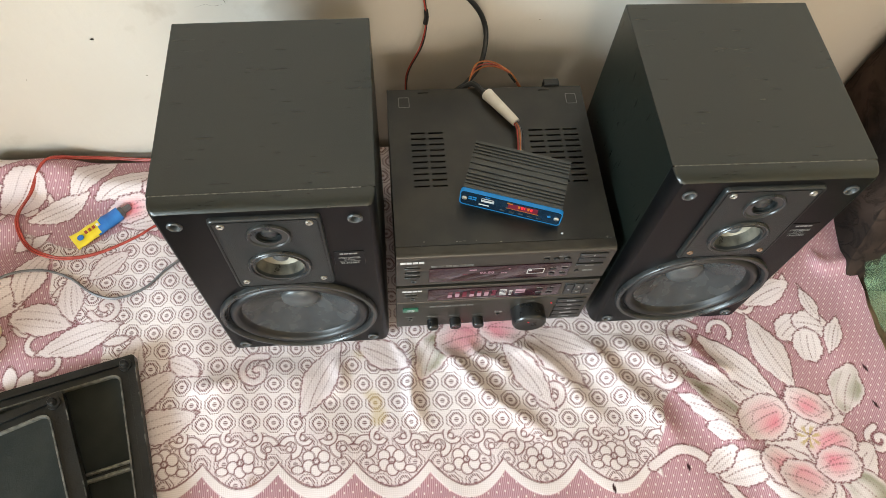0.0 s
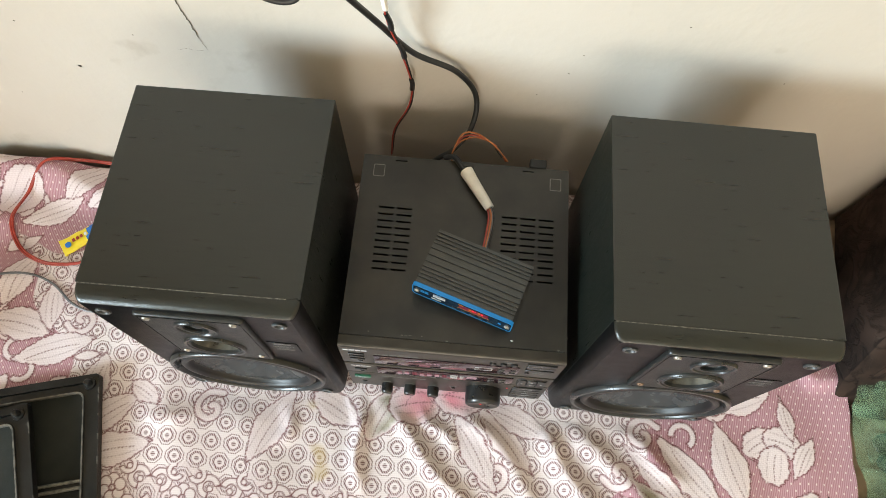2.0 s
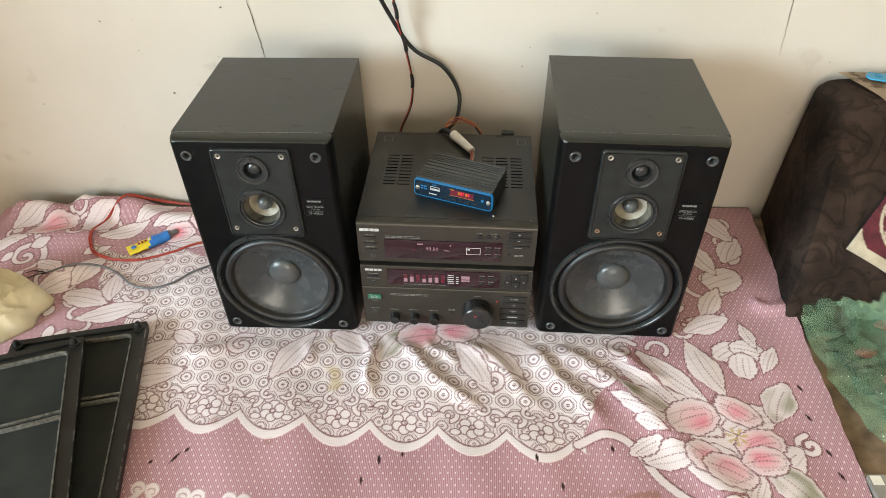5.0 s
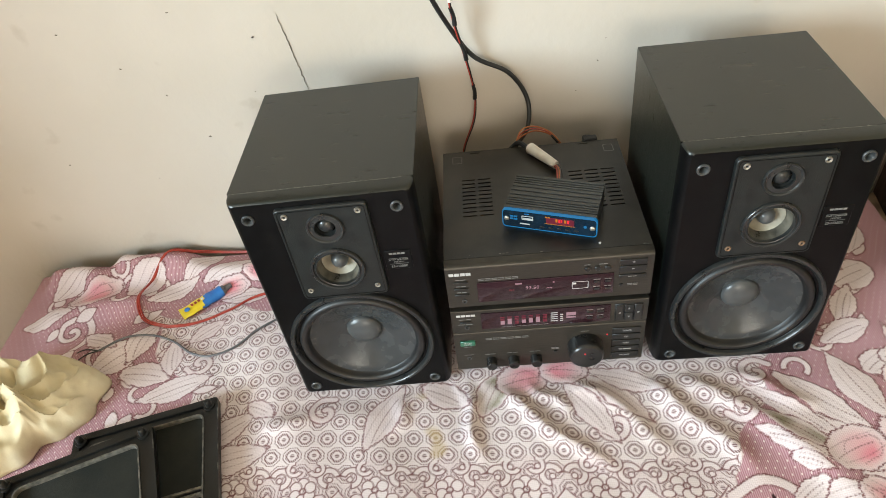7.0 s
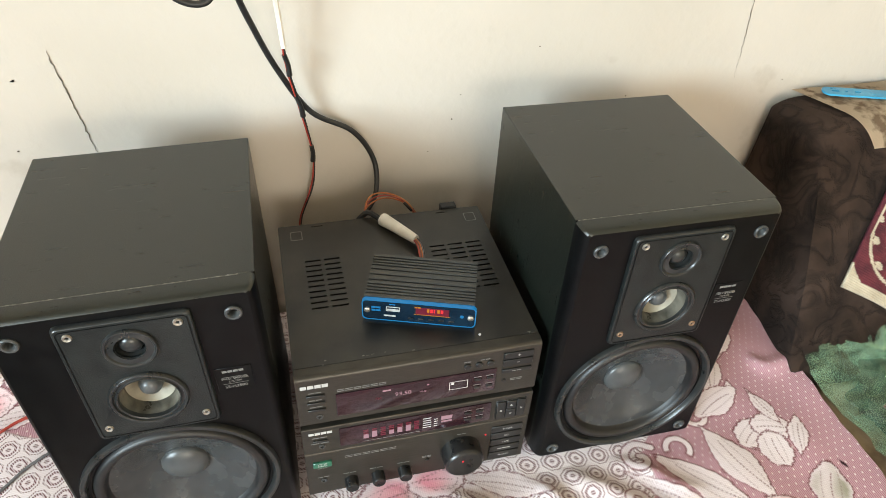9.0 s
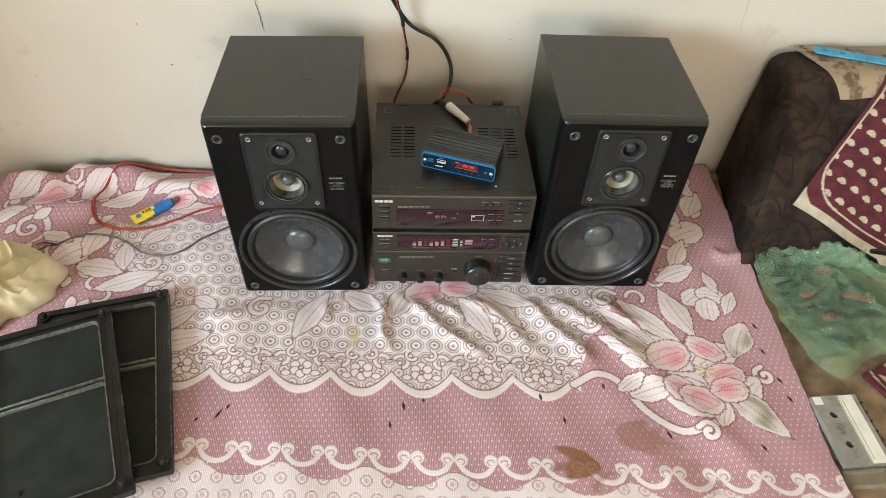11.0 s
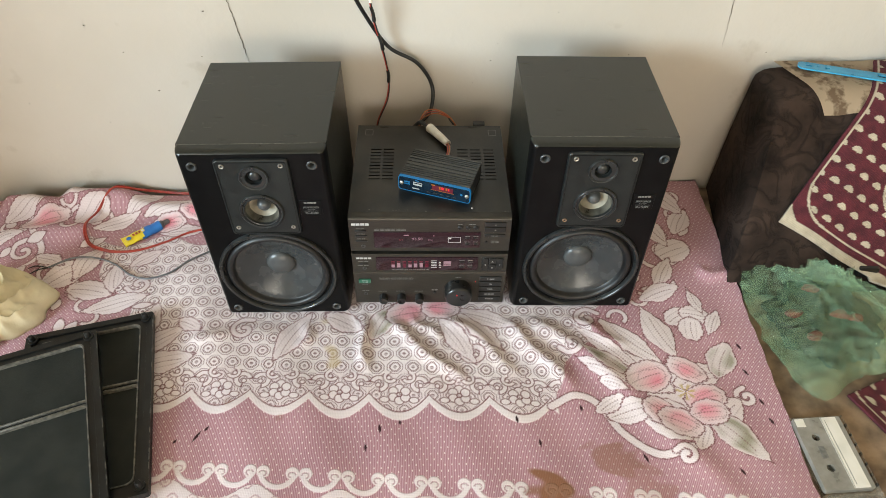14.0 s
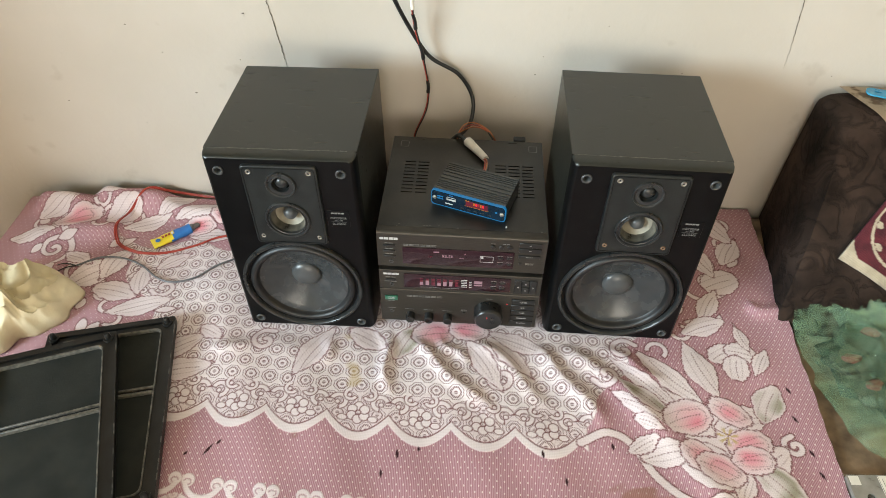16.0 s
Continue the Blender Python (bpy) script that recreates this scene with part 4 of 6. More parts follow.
def amplifier():
    am = thing("amplifier", STACK, "dark bronze stereo amplifier with spectrum display and volume knob", "amplifier")
    H = 0.1085
    part("chassis", box(-HW + 0.002, HW - 0.002, 0.0125, 0.215, 0.006, H - 0.001, 0.001, 1), STEEL, am, "black steel chassis")
    for fx in (-0.09, 0.09):
        for fy in (0.03, 0.19):
            part("foot", lathe([(0, 0), (0.011, 0), (0.012, 0.003), (0.012, 0.0065), (0, 0.0065)], (0, 0, 0), 20), RUBBER, am).matrix_local = pose(fx, fy, -0.0005, 90)
    low = fascia(0.003, 0.0705, "lower_fascia", am, 0.0025)
    up = fascia(0.0718, H, "upper_fascia", am, 0.0015)
    win = part("display_window", box(-0.0785, 0.0705, -0.0012, 0.002, 0.0765, 0.1035, 0.0008, 2), GLASS, up, "smoked display window")
    hs = (0.006, 0.009, 0.002, 0.006, 0.008, 0.009, 0.004)
    for i, h in enumerate(hs):
        part("level_bar", box(-0.0560 + i * 0.0082, -0.0512 + i * 0.0082, -0.00135, -0.0011, 0.0830, 0.0830 + h), VFD if h > 0.005 else VFDRED, win)
    for i in range(7):
        part("level_scale", joined(*[box(-0.0560 + i * 0.0082, -0.0512 + i * 0.0082, -0.00128, -0.0011, 0.0830 + k * 0.0028, 0.0848 + k * 0.0028) for k in range(5)]), VFDRED, win, "dim red level steps")
    part("display_legend", joined(*[box(0.002, 0.010, -0.00135, -0.0011, 0.0825 + k * 0.0034, 0.0838 + k * 0.0034) for k in range(5)], *[box(0.0130, 0.0165, -0.00135, -0.0011, 0.0825 + k * 0.0034, 0.0838 + k * 0.0034) for k in range(4)]), PRINT, win, "tiny pale print bars")
    part("display_legend", joined(box(0.020, 0.031, -0.00135, -0.0011, 0.0865, 0.0890), box(0.020, 0.031, -0.00135, -0.0011, 0.0905, 0.0960)), VFD, win, "lit pink legend")
    part("display_scale", bars(-0.028, 0.0788, 0.056, 1, 0.0007, 0, -0.0012, 9), DIMPRINT, win)
    for bx in (0.047, 0.059):
        for bz in (0.084, 0.094):
            part("button", box(bx - 0.0035, bx + 0.0035, -0.0022, -0.001, bz - 0.0017, bz + 0.0017, 0.0003, 1), BUTTON, win)
            part("button_print", bars(bx, bz + 0.0036, 0.008, 1, 0.0009, 0, -0.0012, 2), DIMPRINT, win)
    part("logo_bar", bars(-0.0955, 0.1010, 0.0225, 1, 0.0034, 0, -0.0001, 4), PRINT, up, "pale logo bars")
    part("button_print", bars(-0.0965, 0.0945, 0.015, 1, 0.001, 0, 0, 2), DIMPRINT, up)
    key(-0.1030, -0.0900, 0.0885, 0.0912, up)
    part("button_print", bars(-0.0965, 0.0860, 0.018, 1, 0.001, 0, 0, 2), DIMPRINT, up)
    part("headphone_jack", lathe([(0.0030, 0.0005), (0.0030, -0.0010), (0.0018, -0.0010), (0.0016, 0.004), (0, 0.004)], (-0.0955, 0, 0.0805), 16), SOCKET, up)
    pad = part("cursor_pad", box(0.0755, 0.1075, -0.0006, 0.001, 0.0755, 0.1025, 0.0004, 1), BUTTON, up)
    for x0, x1, z0, z1, ch, tx, tz in ((0.0765, 0.0855, 0.0765, 0.1015, "\u25c1", 0.081, 0.089), (0.0975, 0.1065, 0.0765, 0.1015, "\u25b7", 0.102, 0.089),
                                       (0.0865, 0.0965, 0.0895, 0.1015, "", 0.0915, 0.0955), (0.0865, 0.0965, 0.0765, 0.0885, "", 0.0915, 0.0825)):
        part("button", box(x0, x1, -0.0020, -0.0005, z0, z1, 0.0005, 1), BUTTON, pad)
    for cx, cz, a in ((0.081, 0.089, 90), (0.102, 0.089, -90), (0.0915, 0.0955, 0), (0.0915, 0.0825, 180)):
        tri = [(cx + 0.0016 * math.cos(radians(a + 90 + k * 120)), cz + 0.0016 * math.sin(radians(a + 90 + k * 120))) for k in range(3)]
        tri2 = [(cx + 0.0009 * math.cos(radians(a + 90 + k * 120)), cz + 0.0009 * math.sin(radians(a + 90 + k * 120))) for k in range(3)]
        part("arrow_print", sheet(tri, [tri2], -0.0023, -0.0019), PRINT, pad)
    # lower half
    pw = key(-0.1060, -0.0880, 0.0490, 0.0570, low, GREENKEY, 0.0022, "power_button")
    pw["label"] = "green lit power key"
    lettering("button_print", "SYSTEM", 0.0026, Matrix.Translation((-0.097, -0.0024, 0.0545)), PRINT, pw)
    lettering("button_print", "POWER", 0.0026, Matrix.Translation((-0.097, -0.0024, 0.0518)), PRINT, pw)
    part("button_print", bars(-0.097, 0.0450, 0.010, 1, 0.0009, 0, 0, 2), DIMPRINT, low)
    part("button_print", bars(-0.097, 0.0300, 0.012, 1, 0.0009, 0, 0, 2), DIMPRINT, low)
    part("headphone_jack", lathe([(0.0030, 0.0005), (0.0030, -0.0010), (0.0018, -0.0010), (0.0016, 0.004), (0, 0.004)], (-0.097, 0, 0.0240), 16), SOCKET, low)
    part("fascia_print", bars(-0.0490, 0.0585, 0.052, 2, 0.0008, 0.0014, 0, 6), DIMPRINT, low)
    for kx in (-0.0700, -0.0430, -0.0155):
        knob(kx, 0.0170, 0.0068, 0.011, low, "small_knob")
        part("button_print", bars(kx - 0.001, 0.0290, 0.014, 1, 0.0009, 0, 0, 2), DIMPRINT, low)
    part("button_print", bars(0.008, 0.0330, 0.010, 2, 0.0008, 0.001, 0, 2), DIMPRINT, low)
    key(0.006, 0.010, 0.0255, 0.0280, low)
    vk = knob(0.0430, 0.0345, 0.0205, 0.020, low, "volume_knob")
    part("knob_mark", lathe([(0.0011, 0.0), (0.0011, -0.0006), (0, -0.0007)], (0.0405, -0.0192, 0.0405), 12), REDLED, vk, "small red mark")
    part("button_print", bars(0.043, 0.0595, 0.010, 1, 0.0009, 0, 0, 2), DIMPRINT, low)
    part("pilot_light", lathe([(0.0009, 0.0), (0.0009, -0.0008), (0, -0.001)], (0.0690, 0, 0.0510), 12), REDLED, low, "red pilot light")
    for i, word in enumerate(("TUNER", "CD", "TAPE", "", "PHONO")):
        z1 = 0.0620 - i * 0.0112
        b = key(0.0750, 0.1080, z1 - 0.0092, z1, low)
        if word:
            lettering("button_print", word, 0.0034, Matrix.Translation((0.0915, -0.0018, z1 - 0.0046)), PRINT, b)
        else:
            part("button_print", bars(0.0915, z1 - 0.0046, 0.015, 1, 0.0014, 0, -0.0016, 3), PRINT, b)
    return am


def tuner():
    tu = thing("tuner", STACK @ pose(0, 0, 0.1145), "dark bronze radio tuner with vented black steel lid, dusty", "tuner")
    H, D = 0.0655, 0.2175
    fa = fascia(0.002, H, "fascia", tu, 0.005)
    # lid with slots cut through
    holes = []
    for x0 in (-0.0895, -0.0700, 0.0420, 0.0617, 0.0815):
        for k in range(10):
            y0 = 0.0830 + k * 0.0078
            holes.append([(x0, y0), (x0 + 0.0160, y0), (x0 + 0.0160, y0 + 0.0022), (x0, y0 + 0.0022)])
    for x0 in (-0.078, -0.005, 0.062):
        holes.append([(x0, 0.2115), (x0 + 0.013, 0.2115), (x0 + 0.013, 0.2130), (x0, 0.2130)])
    lid_bm = sheet([(-HW, 0.0125), (HW, 0.0125), (HW, D), (-HW, D)], holes, 0.0, 0.0012)
    bmesh.ops.transform(lid_bm, matrix=Matrix(((1, 0, 0, 0), (0, 0, 1, 0), (0, -1, 0, H), (0, 0, 0, 1))), verts=lid_bm.verts[:])
    lid = part("lid", lid_bm, STEEL, tu, "black steel lid with rows of vent slots", smooth=False)
    part("chassis", joined(box(-HW, -HW + 0.0012, 0.0125, D, 0.002, H - 0.0013), box(HW - 0.0012, HW, 0.0125, D, 0.002, H - 0.0013), box(-HW, HW, D - 0.0012, D, 0.002, H - 0.0013)), STEEL, tu, "black steel sides", smooth=False)
    # black sheet added below the vent slots to paint their depth dark
    part("slot_black_sheet", box(-HW + 0.002, HW - 0.002, 0.013, D - 0.002, 0.010, 0.012), HOLE, tu)
    for sx in (-0.0945, 0.0985):
        w, h = 0.0125, 0.0150
        a = round_rect(w, h, 0.0015, 3, sx, 0.1985)
        c = round_rect(w - 0.0016, h - 0.0016, 0.001, 3, sx, 0.1985)
        bm = sheet(a, [c], 0.0, 0.0003)
        bmesh.ops.transform(bm, matrix=Matrix(((1, 0, 0, 0), (0, 0, 1, 0), (0, -1, 0, H + 0.0004), (0, 0, 0, 1))), verts=bm.verts[:])
        part("foot_mark", bm, DIMPRINT, lid, "pale rubbed foot mark")
    rng = random.Random(5)
    for _ in range(16):
        x, y = rng.uniform(-0.11, 0.11), rng.choice((0.013, 0.016, 0.2165)) + rng.uniform(-0.001, 0.001)
        part("paint_chip", box(x, x + rng.uniform(0.0008, 0.003), y, y + 0.0008, H, H + 0.0003), EDGEWEAR, lid)
    part("crumb", lathe([(0.0014, 0), (0.0010, -0.001), (0, -0.0012)], (0.058, 0.020, H + 0.0006), 8), PRINT, lid)
    part("antenna_block", box(0.070, 0.088, D, D + 0.010, H - 0.012, H + 0.003, 0.001, 1), BUTTON, tu, "black antenna terminal")
    # front
    win = part("display_window", box(-0.0790, 0.0710, -0.0012, 0.002, 0.0090, 0.0395, 0.0008, 2), GLASS, fa, "smoked display window")
    lettering("display_digits", "93.50", 0.0070, Matrix.Translation((-0.018, -0.0014, 0.0265)), VFD, win, "lit frequency digits")
    lettering("display_digits", "FM", 0.0045, Matrix.Translation((-0.041, -0.0014, 0.0245)), VFDRED, win)
    lettering("display_digits", "MHz", 0.0032, Matrix.Translation((0.0005, -0.0014, 0.0245)), VFD, win)
    part("display_legend", box(-0.0370, -0.0295, -0.00135, -0.0011, 0.0330, 0.0348), VFD, win)
    part("display_legend", box(0.0045, 0.0062, -0.00135, -0.0011, 0.0320, 0.0335), VFD, win)
    bx = sheet(round_rect(0.0180, 0.0110, 0.0005, 2, 0.0345, 0.0250), [round_rect(0.0168, 0.0098, 0.0004, 2, 0.0345, 0.0250)], -0.00145, -0.0011)
    part("display_frame", joined(bx, box(0.0270, 0.0300, -0.00145, -0.0011, 0.0265, 0.0288)), PRINT, win, "pale outlined box")
    for bxx in (0.0530, 0.0650):
        for bz in (0.0175, 0.0285):
            part("button", box(bxx - 0.0030, bxx + 0.0030, -0.0022, -0.001, bz - 0.0015, bz + 0.0015, 0.0003, 1), BUTTON, win)
            part("button_print", bars(bxx, bz + 0.0034, 0.008, 1, 0.0009, 0, -0.0012, 2), DIMPRINT, win)
    part("logo_bar", bars(-0.0965, 0.0535, 0.0250, 1, 0.0042, 0, -0.0001, 4), PRINT, fa, "pale logo bars")
    for z in (0.0400, 0.0300, 0.0205):
        key(-0.1045, -0.0885, z, z + 0.0028, fa)
        part("button_print", bars(-0.0965, z + 0.0052, 0.012, 1, 0.001, 0, 0, 2), DIMPRINT, fa)
    part("headphone_jack", lathe([(0.0030, 0.0005), (0.0030, -0.0010), (0.0018, -0.0010), (0.0016, 0.004), (0, 0.004)], (-0.0945, 0, 0.0115), 16), SOCKET, fa)
    part("fascia_print", bars(-0.0550, 0.0445, 0.045, 2, 0.0008, 0.0014, 0, 6), DIMPRINT, fa)
    for kx in (0.0420, 0.0530, 0.0640):
        part("button", lathe([(0.0034, 0.0005), (0.0034, -0.0014), (0.0028, -0.0020), (0, -0.0021)], (kx, 0, 0.0480), 18), BUTTON, fa)
    part("button_print", bars(0.042, 0.0535, 0.007, 1, 0.0009, 0, 0, 2), DIMPRINT, fa)
    part("button_print", bars(0.059, 0.0535, 0.010, 1, 0.0009, 0, 0, 2), DIMPRINT, fa)
    for i, word in enumerate(("+", "\u2212")):
        b = key(0.0765, 0.1055, 0.0500 - i * 0.0098, 0.0580 - i * 0.0098, fa)
        lettering("button_print", word, 0.006, Matrix.Translation((0.091, -0.0018, 0.0540 - i * 0.0098)), PRINT, b)
    b = key(0.0765, 0.1055, 0.0305, 0.0355, fa)
    part("button_print", bars(0.091, 0.0330, 0.010, 1, 0.001, 0, -0.0016, 2), DIMPRINT, b)
    part("button", lathe([(0.0022, 0.0005), (0.0022, -0.0012), (0, -0.0014)], (0.0800, 0, 0.0190), 14), BUTTON, fa)
    part("button_print", bars(0.0925, 0.0200, 0.012, 2, 0.0009, 0.001, 0, 2), DIMPRINT, fa)
    return tu


amplifier()
tuner()
LID = (STACK @ pose(0, 0, 0.1145 + 0.0655)).translation.z


# ---- media player box on the lid ----
def media_box():
    m = pose(0.1035, 0.0560, LID + 0.0005, 0, 1.4, -19.5)
    mb = thing("media_player", m, "dark aluminium media player box with blue-edged lit front", "media player")
    w, d, h = 0.0525, 0.060, 0.0265
    ridges = (0.0045, 0.0085, 0.0125, 0.0165, 0.0225, 0.0300, 0.0375, 0.0435, 0.0475, 0.0515, 0.0555)
    prof = [(0, 0), (0, h)]
    for r in ridges:
        prof += [(r - 0.0012, h), (r - 0.0009, h - 0.0014), (r + 0.0009, h - 0.0014), (r + 0.0012, h)]
    prof += [(d, h), (d, 0)]
    bm = bmesh.new()
    a = [bm.verts.new((-w + 0.0015, py, pz)) for py, pz in prof]
    c = [bm.verts.new((w - 0.0015, py, pz)) for py, pz in prof]
    for i in range(len(prof)):
        j = (i + 1) % len(prof)
        bm.faces.new((a[i], a[j], c[j], c[i]))
    bm.faces.new(a)
    bm.faces.new(c[::-1])
    bmesh.ops.recalc_face_normals(bm, faces=bm.faces[:])
    part("case", bm, ALU, mb, "ridged dark aluminium case", smooth=False)
    ring = round_rect(0.1060, 0.0250, 0.0045, 4, 0, 0.0128)
    part("edge_light", sheet(ring, [round_rect(0.1040, 0.0230, 0.0040, 4, 0, 0.0128)], -0.0042, -0.0002), BLUELED, mb, "blue lit acrylic edge")
    fp = part("front_panel", sheet(round_rect(0.1039, 0.0229, 0.0040, 4, 0, 0.0128), [], -0.0040, -0.0003), BLUEGLASS, mb, "glossy blue-black front panel")
    for sx in (-0.0480, 0.0480):
        part("screw", lathe([(0.0030, 0.0), (0.0029, -0.0010), (0.0020, -0.0017), (0, -0.0019)], (sx, -0.0040, 0.0128), 16), SCREW, fp, "bright screw head")
    part("usb_port", joined(sheet(round_rect(0.0130, 0.0056, 0.0004, 2, -0.0240, 0.0160), [round_rect(0.0116, 0.0042, 0.0003, 2, -0.0240, 0.0160)], -0.0046, -0.0040), box(-0.0295, -0.0185, -0.0044, -0.0040, 0.0142, 0.0158)), PRINT, fp, "bright usb port")
    part("card_slot", box(-0.0325, -0.0215, -0.0044, -0.0039, 0.0064, 0.0080), PRINT, fp, "pale card slot")
    part("panel_print", joined(bars(-0.0395, 0.0165, 0.009, 2, 0.0022, 0.0014, -0.0040, 2), bars(-0.0245, 0.0214, 0.006, 1, 0.0012, 0, -0.0040, 2)), BLUELED, fp, "blue lit print")
    for i, wd in enumerate((0.0022, 0.0022, 0.0009, 0.0022, 0.0022)):
        x = 0.0075 + i * 0.0032
        part("led_digit", box(x, x + wd, -0.0043, -0.0040, 0.0152, 0.0196), YELLOWLED if i in (0, 3) else REDLED, fp)
    part("led_glow", box(-0.0030, 0.0280, -0.0041, -0.0040, 0.0112, 0.0206), VFDRED, fp, "dim red display window")
    part("led_line", joined(bars(0.0125, 0.0116, 0.034, 1, 0.0006, 0, -0.0041, 12), bars(-0.001, 0.0205, 0.006, 1, 0.0016, 0, -0.0041, 2)), YELLOWLED, fp, "thin amber lit line")
    for k in range(5):
        part("button", box(-0.0100 + k * 0.0095, -0.0050 + k * 0.0095, -0.0048, -0.0039, 0.0050, 0.0070, 0.0003, 1), BUTTON, fp)
    part("panel_light", lathe([(0.0018, 0), (0.0018, -0.0003), (0, -0.0003)], (0.0400, -0.0040, 0.0135), 14), BLUELED, fp, "blue lit dot")
    return mb


media_box()


# ---- cables on the wall and the lid ----
def wy(x, off):
    return wall_y(x) - off


cable = thing("power_cable", pose(0, 0, 0), "thick black cable hanging down the wall to the tuner", "cable")
part("sheath", tube([(-0.130, 0.190, 0.560), (-0.085, 0.198, 0.478), (-0.062, 0.204, 0.446), (-0.040, 0.207, 0.440), (-0.026, 0.214, 0.456), (-0.018, 0.226, 0.447),
                     (-0.010, 0.240, 0.415), (0.010, 0.268, 0.350), (0.040, wy(0, 0.016), 0.290), (0.083, wy(0, 0.012), 0.259), (0.1055, wy(0, 0.012), 0.218), (0.103, wy(0, 0.030), 0.185),
                     (0.084, 0.247, 0.172), (0.060, 0.240, 0.150), (0.050, 0.240, 0.080)], 0.0030, 10), BLACKCABLE, cable)
wire = thing("taped_wire", pose(0, 0, 0), "thin red and black twisted wire with taped joints", "wire")
wpts = [(0.016, 0.235, 0.560), (0.018, 0.255, 0.430), (0.020, 0.268, 0.354), (0.029, 0.279, 0.300), (0.036, 0.284, 0.245), (0.0355, 0.286, 0.215), (0.030, 0.285, 0.190), (0.014, 0.280, 0.155), (0.010, 0.262, 0.130)]
part("black_strand", tube([(x + 0.0007, y, z) for x, y, z in wpts], 0.0011, 6), BLACKCABLE, wire)
part("red_strand", tube([(x - 0.0008 + 0.0008 * math.sin(z * 160), y - 0.0010, z) for x, y, z in wpts], 0.0009, 6), REDWIRE, wire)
for z0, z1, x0, x1, y0 in ((0.364, 0.340, 0.019, 0.022, 0.268), (0.314, 0.288, 0.026, 0.031, 0.278), (0.250, 0.228, 0.036, 0.036, 0.284)):
    part("tape_wrap", tube([(x0, y0 - 0.002, z0), ((x0 + x1) / 2 + 0.001, y0, (z0 + z1) / 2), (x1, y0 + 0.002, z1)], 0.0024, 8, 3, 0.0030), BLACKCABLE, wire, "black tape wrap")
part("tape_wrap", tube([(0.0165, 0.252, 0.445), (0.0180, 0.257, 0.410), (0.0195, 0.264, 0.372)], 0.0032, 8, 3, 0.0026), WHITEPLASTIC, wire, "white tape wrap")

lead = thing("signal_lead", pose(0, 0, 0), "coloured wires in a white sleeve from tuner to media player", "cable")
zl = LID
part("tape_wrap", tube([(0.076, 0.233, zl - 0.006), (0.086, 0.227, zl + 0.006), (0.096, 0.214, zl + 0.006), (0.102, 0.206, zl + 0.006)], 0.0032, 8, 4), BLACKCABLE, lead, "black tape wrap")
part("sleeve", tube([(0.1000, 0.2100, zl + 0.0065), (0.1065, 0.1985, zl + 0.0075), (0.1180, 0.1800, zl + 0.0075), (0.1268, 0.1665, zl + 0.0070)], 0.0074, 12, 4, 0.0050), WHITEPLASTIC, lead, "white heat-shrink sleeve")
for i, mt in enumerate((REDWIRE, BROWNWIRE, ORANGEWIRE, GREYWIRE, BLACKCABLE)):
    o = (i - 2) * 0.0014
    part("strand", tube([(0.1255 + o, 0.169, zl + 0.007), (0.1285 + o, 0.158, zl + 0.008), (0.1275 + o, 0.142, zl + 0.009), (0.1240 + 0.8 * o, 0.122, zl + 0.012), (0.1225 + o, 0.110, zl + 0.013)], 0.0009, 6), mt, lead)
for i, mt in enumerate((ORANGEWIRE, REDWIRE, ORANGEWIRE)):
    h = 0.0035 * i
    part("strand", tube([(0.083, 0.2320, zl - 0.012), (0.084, 0.240, zl - 0.002), (0.094, 0.254 + 0.002 * i, zl + h - 0.002), (0.111, 0.256, zl + h + 0.002), (0.131, 0.250 - 0.003 * i, zl + h - 0.003), (0.144 + 0.001 * i, 0.238, zl - 0.016)], 0.0009, 6), mt, lead)
part("tape_wrap", tube([(0.132, 0.247, zl - 0.001), (0.140, 0.241, zl - 0.010)], 0.0026, 8, 3), BLACKCABLE, lead, "black tape wrap")


def cz(x, y):
    return float(lay(x, y))


red = thing("red_speaker_wire", pose(0, 0, 0), "looped clear red twin speaker wire lying on the cloth", "wire")
rp = [(-0.270, 0.282), (-0.337, 0.287), (-0.391, 0.293), (-0.437, 0.290), (-0.470, 0.276), (-0.492, 0.240), (-0.498, 0.197), (-0.485, 0.163), (-0.453, 0.143), (-0.425, 0.140), (-0.392, 0.147), (-0.352, 0.164), (-0.312, 0.186), (-0.225, 0.205)]
for o, mt in ((0.0, REDWIRE), (0.0026, ORANGEWIRE)):
    part("strand", tube([(x + o, y + 0.6 * o, cz(x, y) + 0.0028 + 0.3 * o) for x, y in rp], 0.0015, 8, 10), REDWIRE, red)
grey = thing("grey_wire", pose(0, 0, 0), "thin grey wire with bare black ends lying on the cloth", "wire")
gp = [(-0.525, 0.100), (-0.491, 0.118), (-0.456, 0.124), (-0.425, 0.114), (-0.394, 0.090), (-0.364, 0.081), (-0.331, 0.092), (-0.305, 0.117), (-0.279, 0.136), (-0.230, 0.170)]
part("sheath", tube([(x, y, cz(x, y) + 0.0022) for x, y in gp], 0.0016, 8, 10), GREYWIRE, grey)
for pts in ([(-0.525, 0.100), (-0.540, 0.096), (-0.552, 0.088), (-0.561, 0.078)], [(-0.525, 0.100), (-0.545, 0.103), (-0.556, 0.098)]):
    part("bare_end", tube([(x, y, cz(x, y) + 0.0022) for x, y in pts], 0.0011, 6, 6, 0.0006), BLACKCABLE, grey, "black bare wire end")


# ---- glue tube ----
YELLOW = surface("yellow_printed_tube", (0.80, 0.62, 0.03), (0.88, 0.72, 0.06), 60, 0.35, 0, 0.1, 300)
BLUE = surface("blue_printed_tube", (0.02, 0.12, 0.45), (0.03, 0.20, 0.58), 60, 0.35, 0, 0.1, 300)
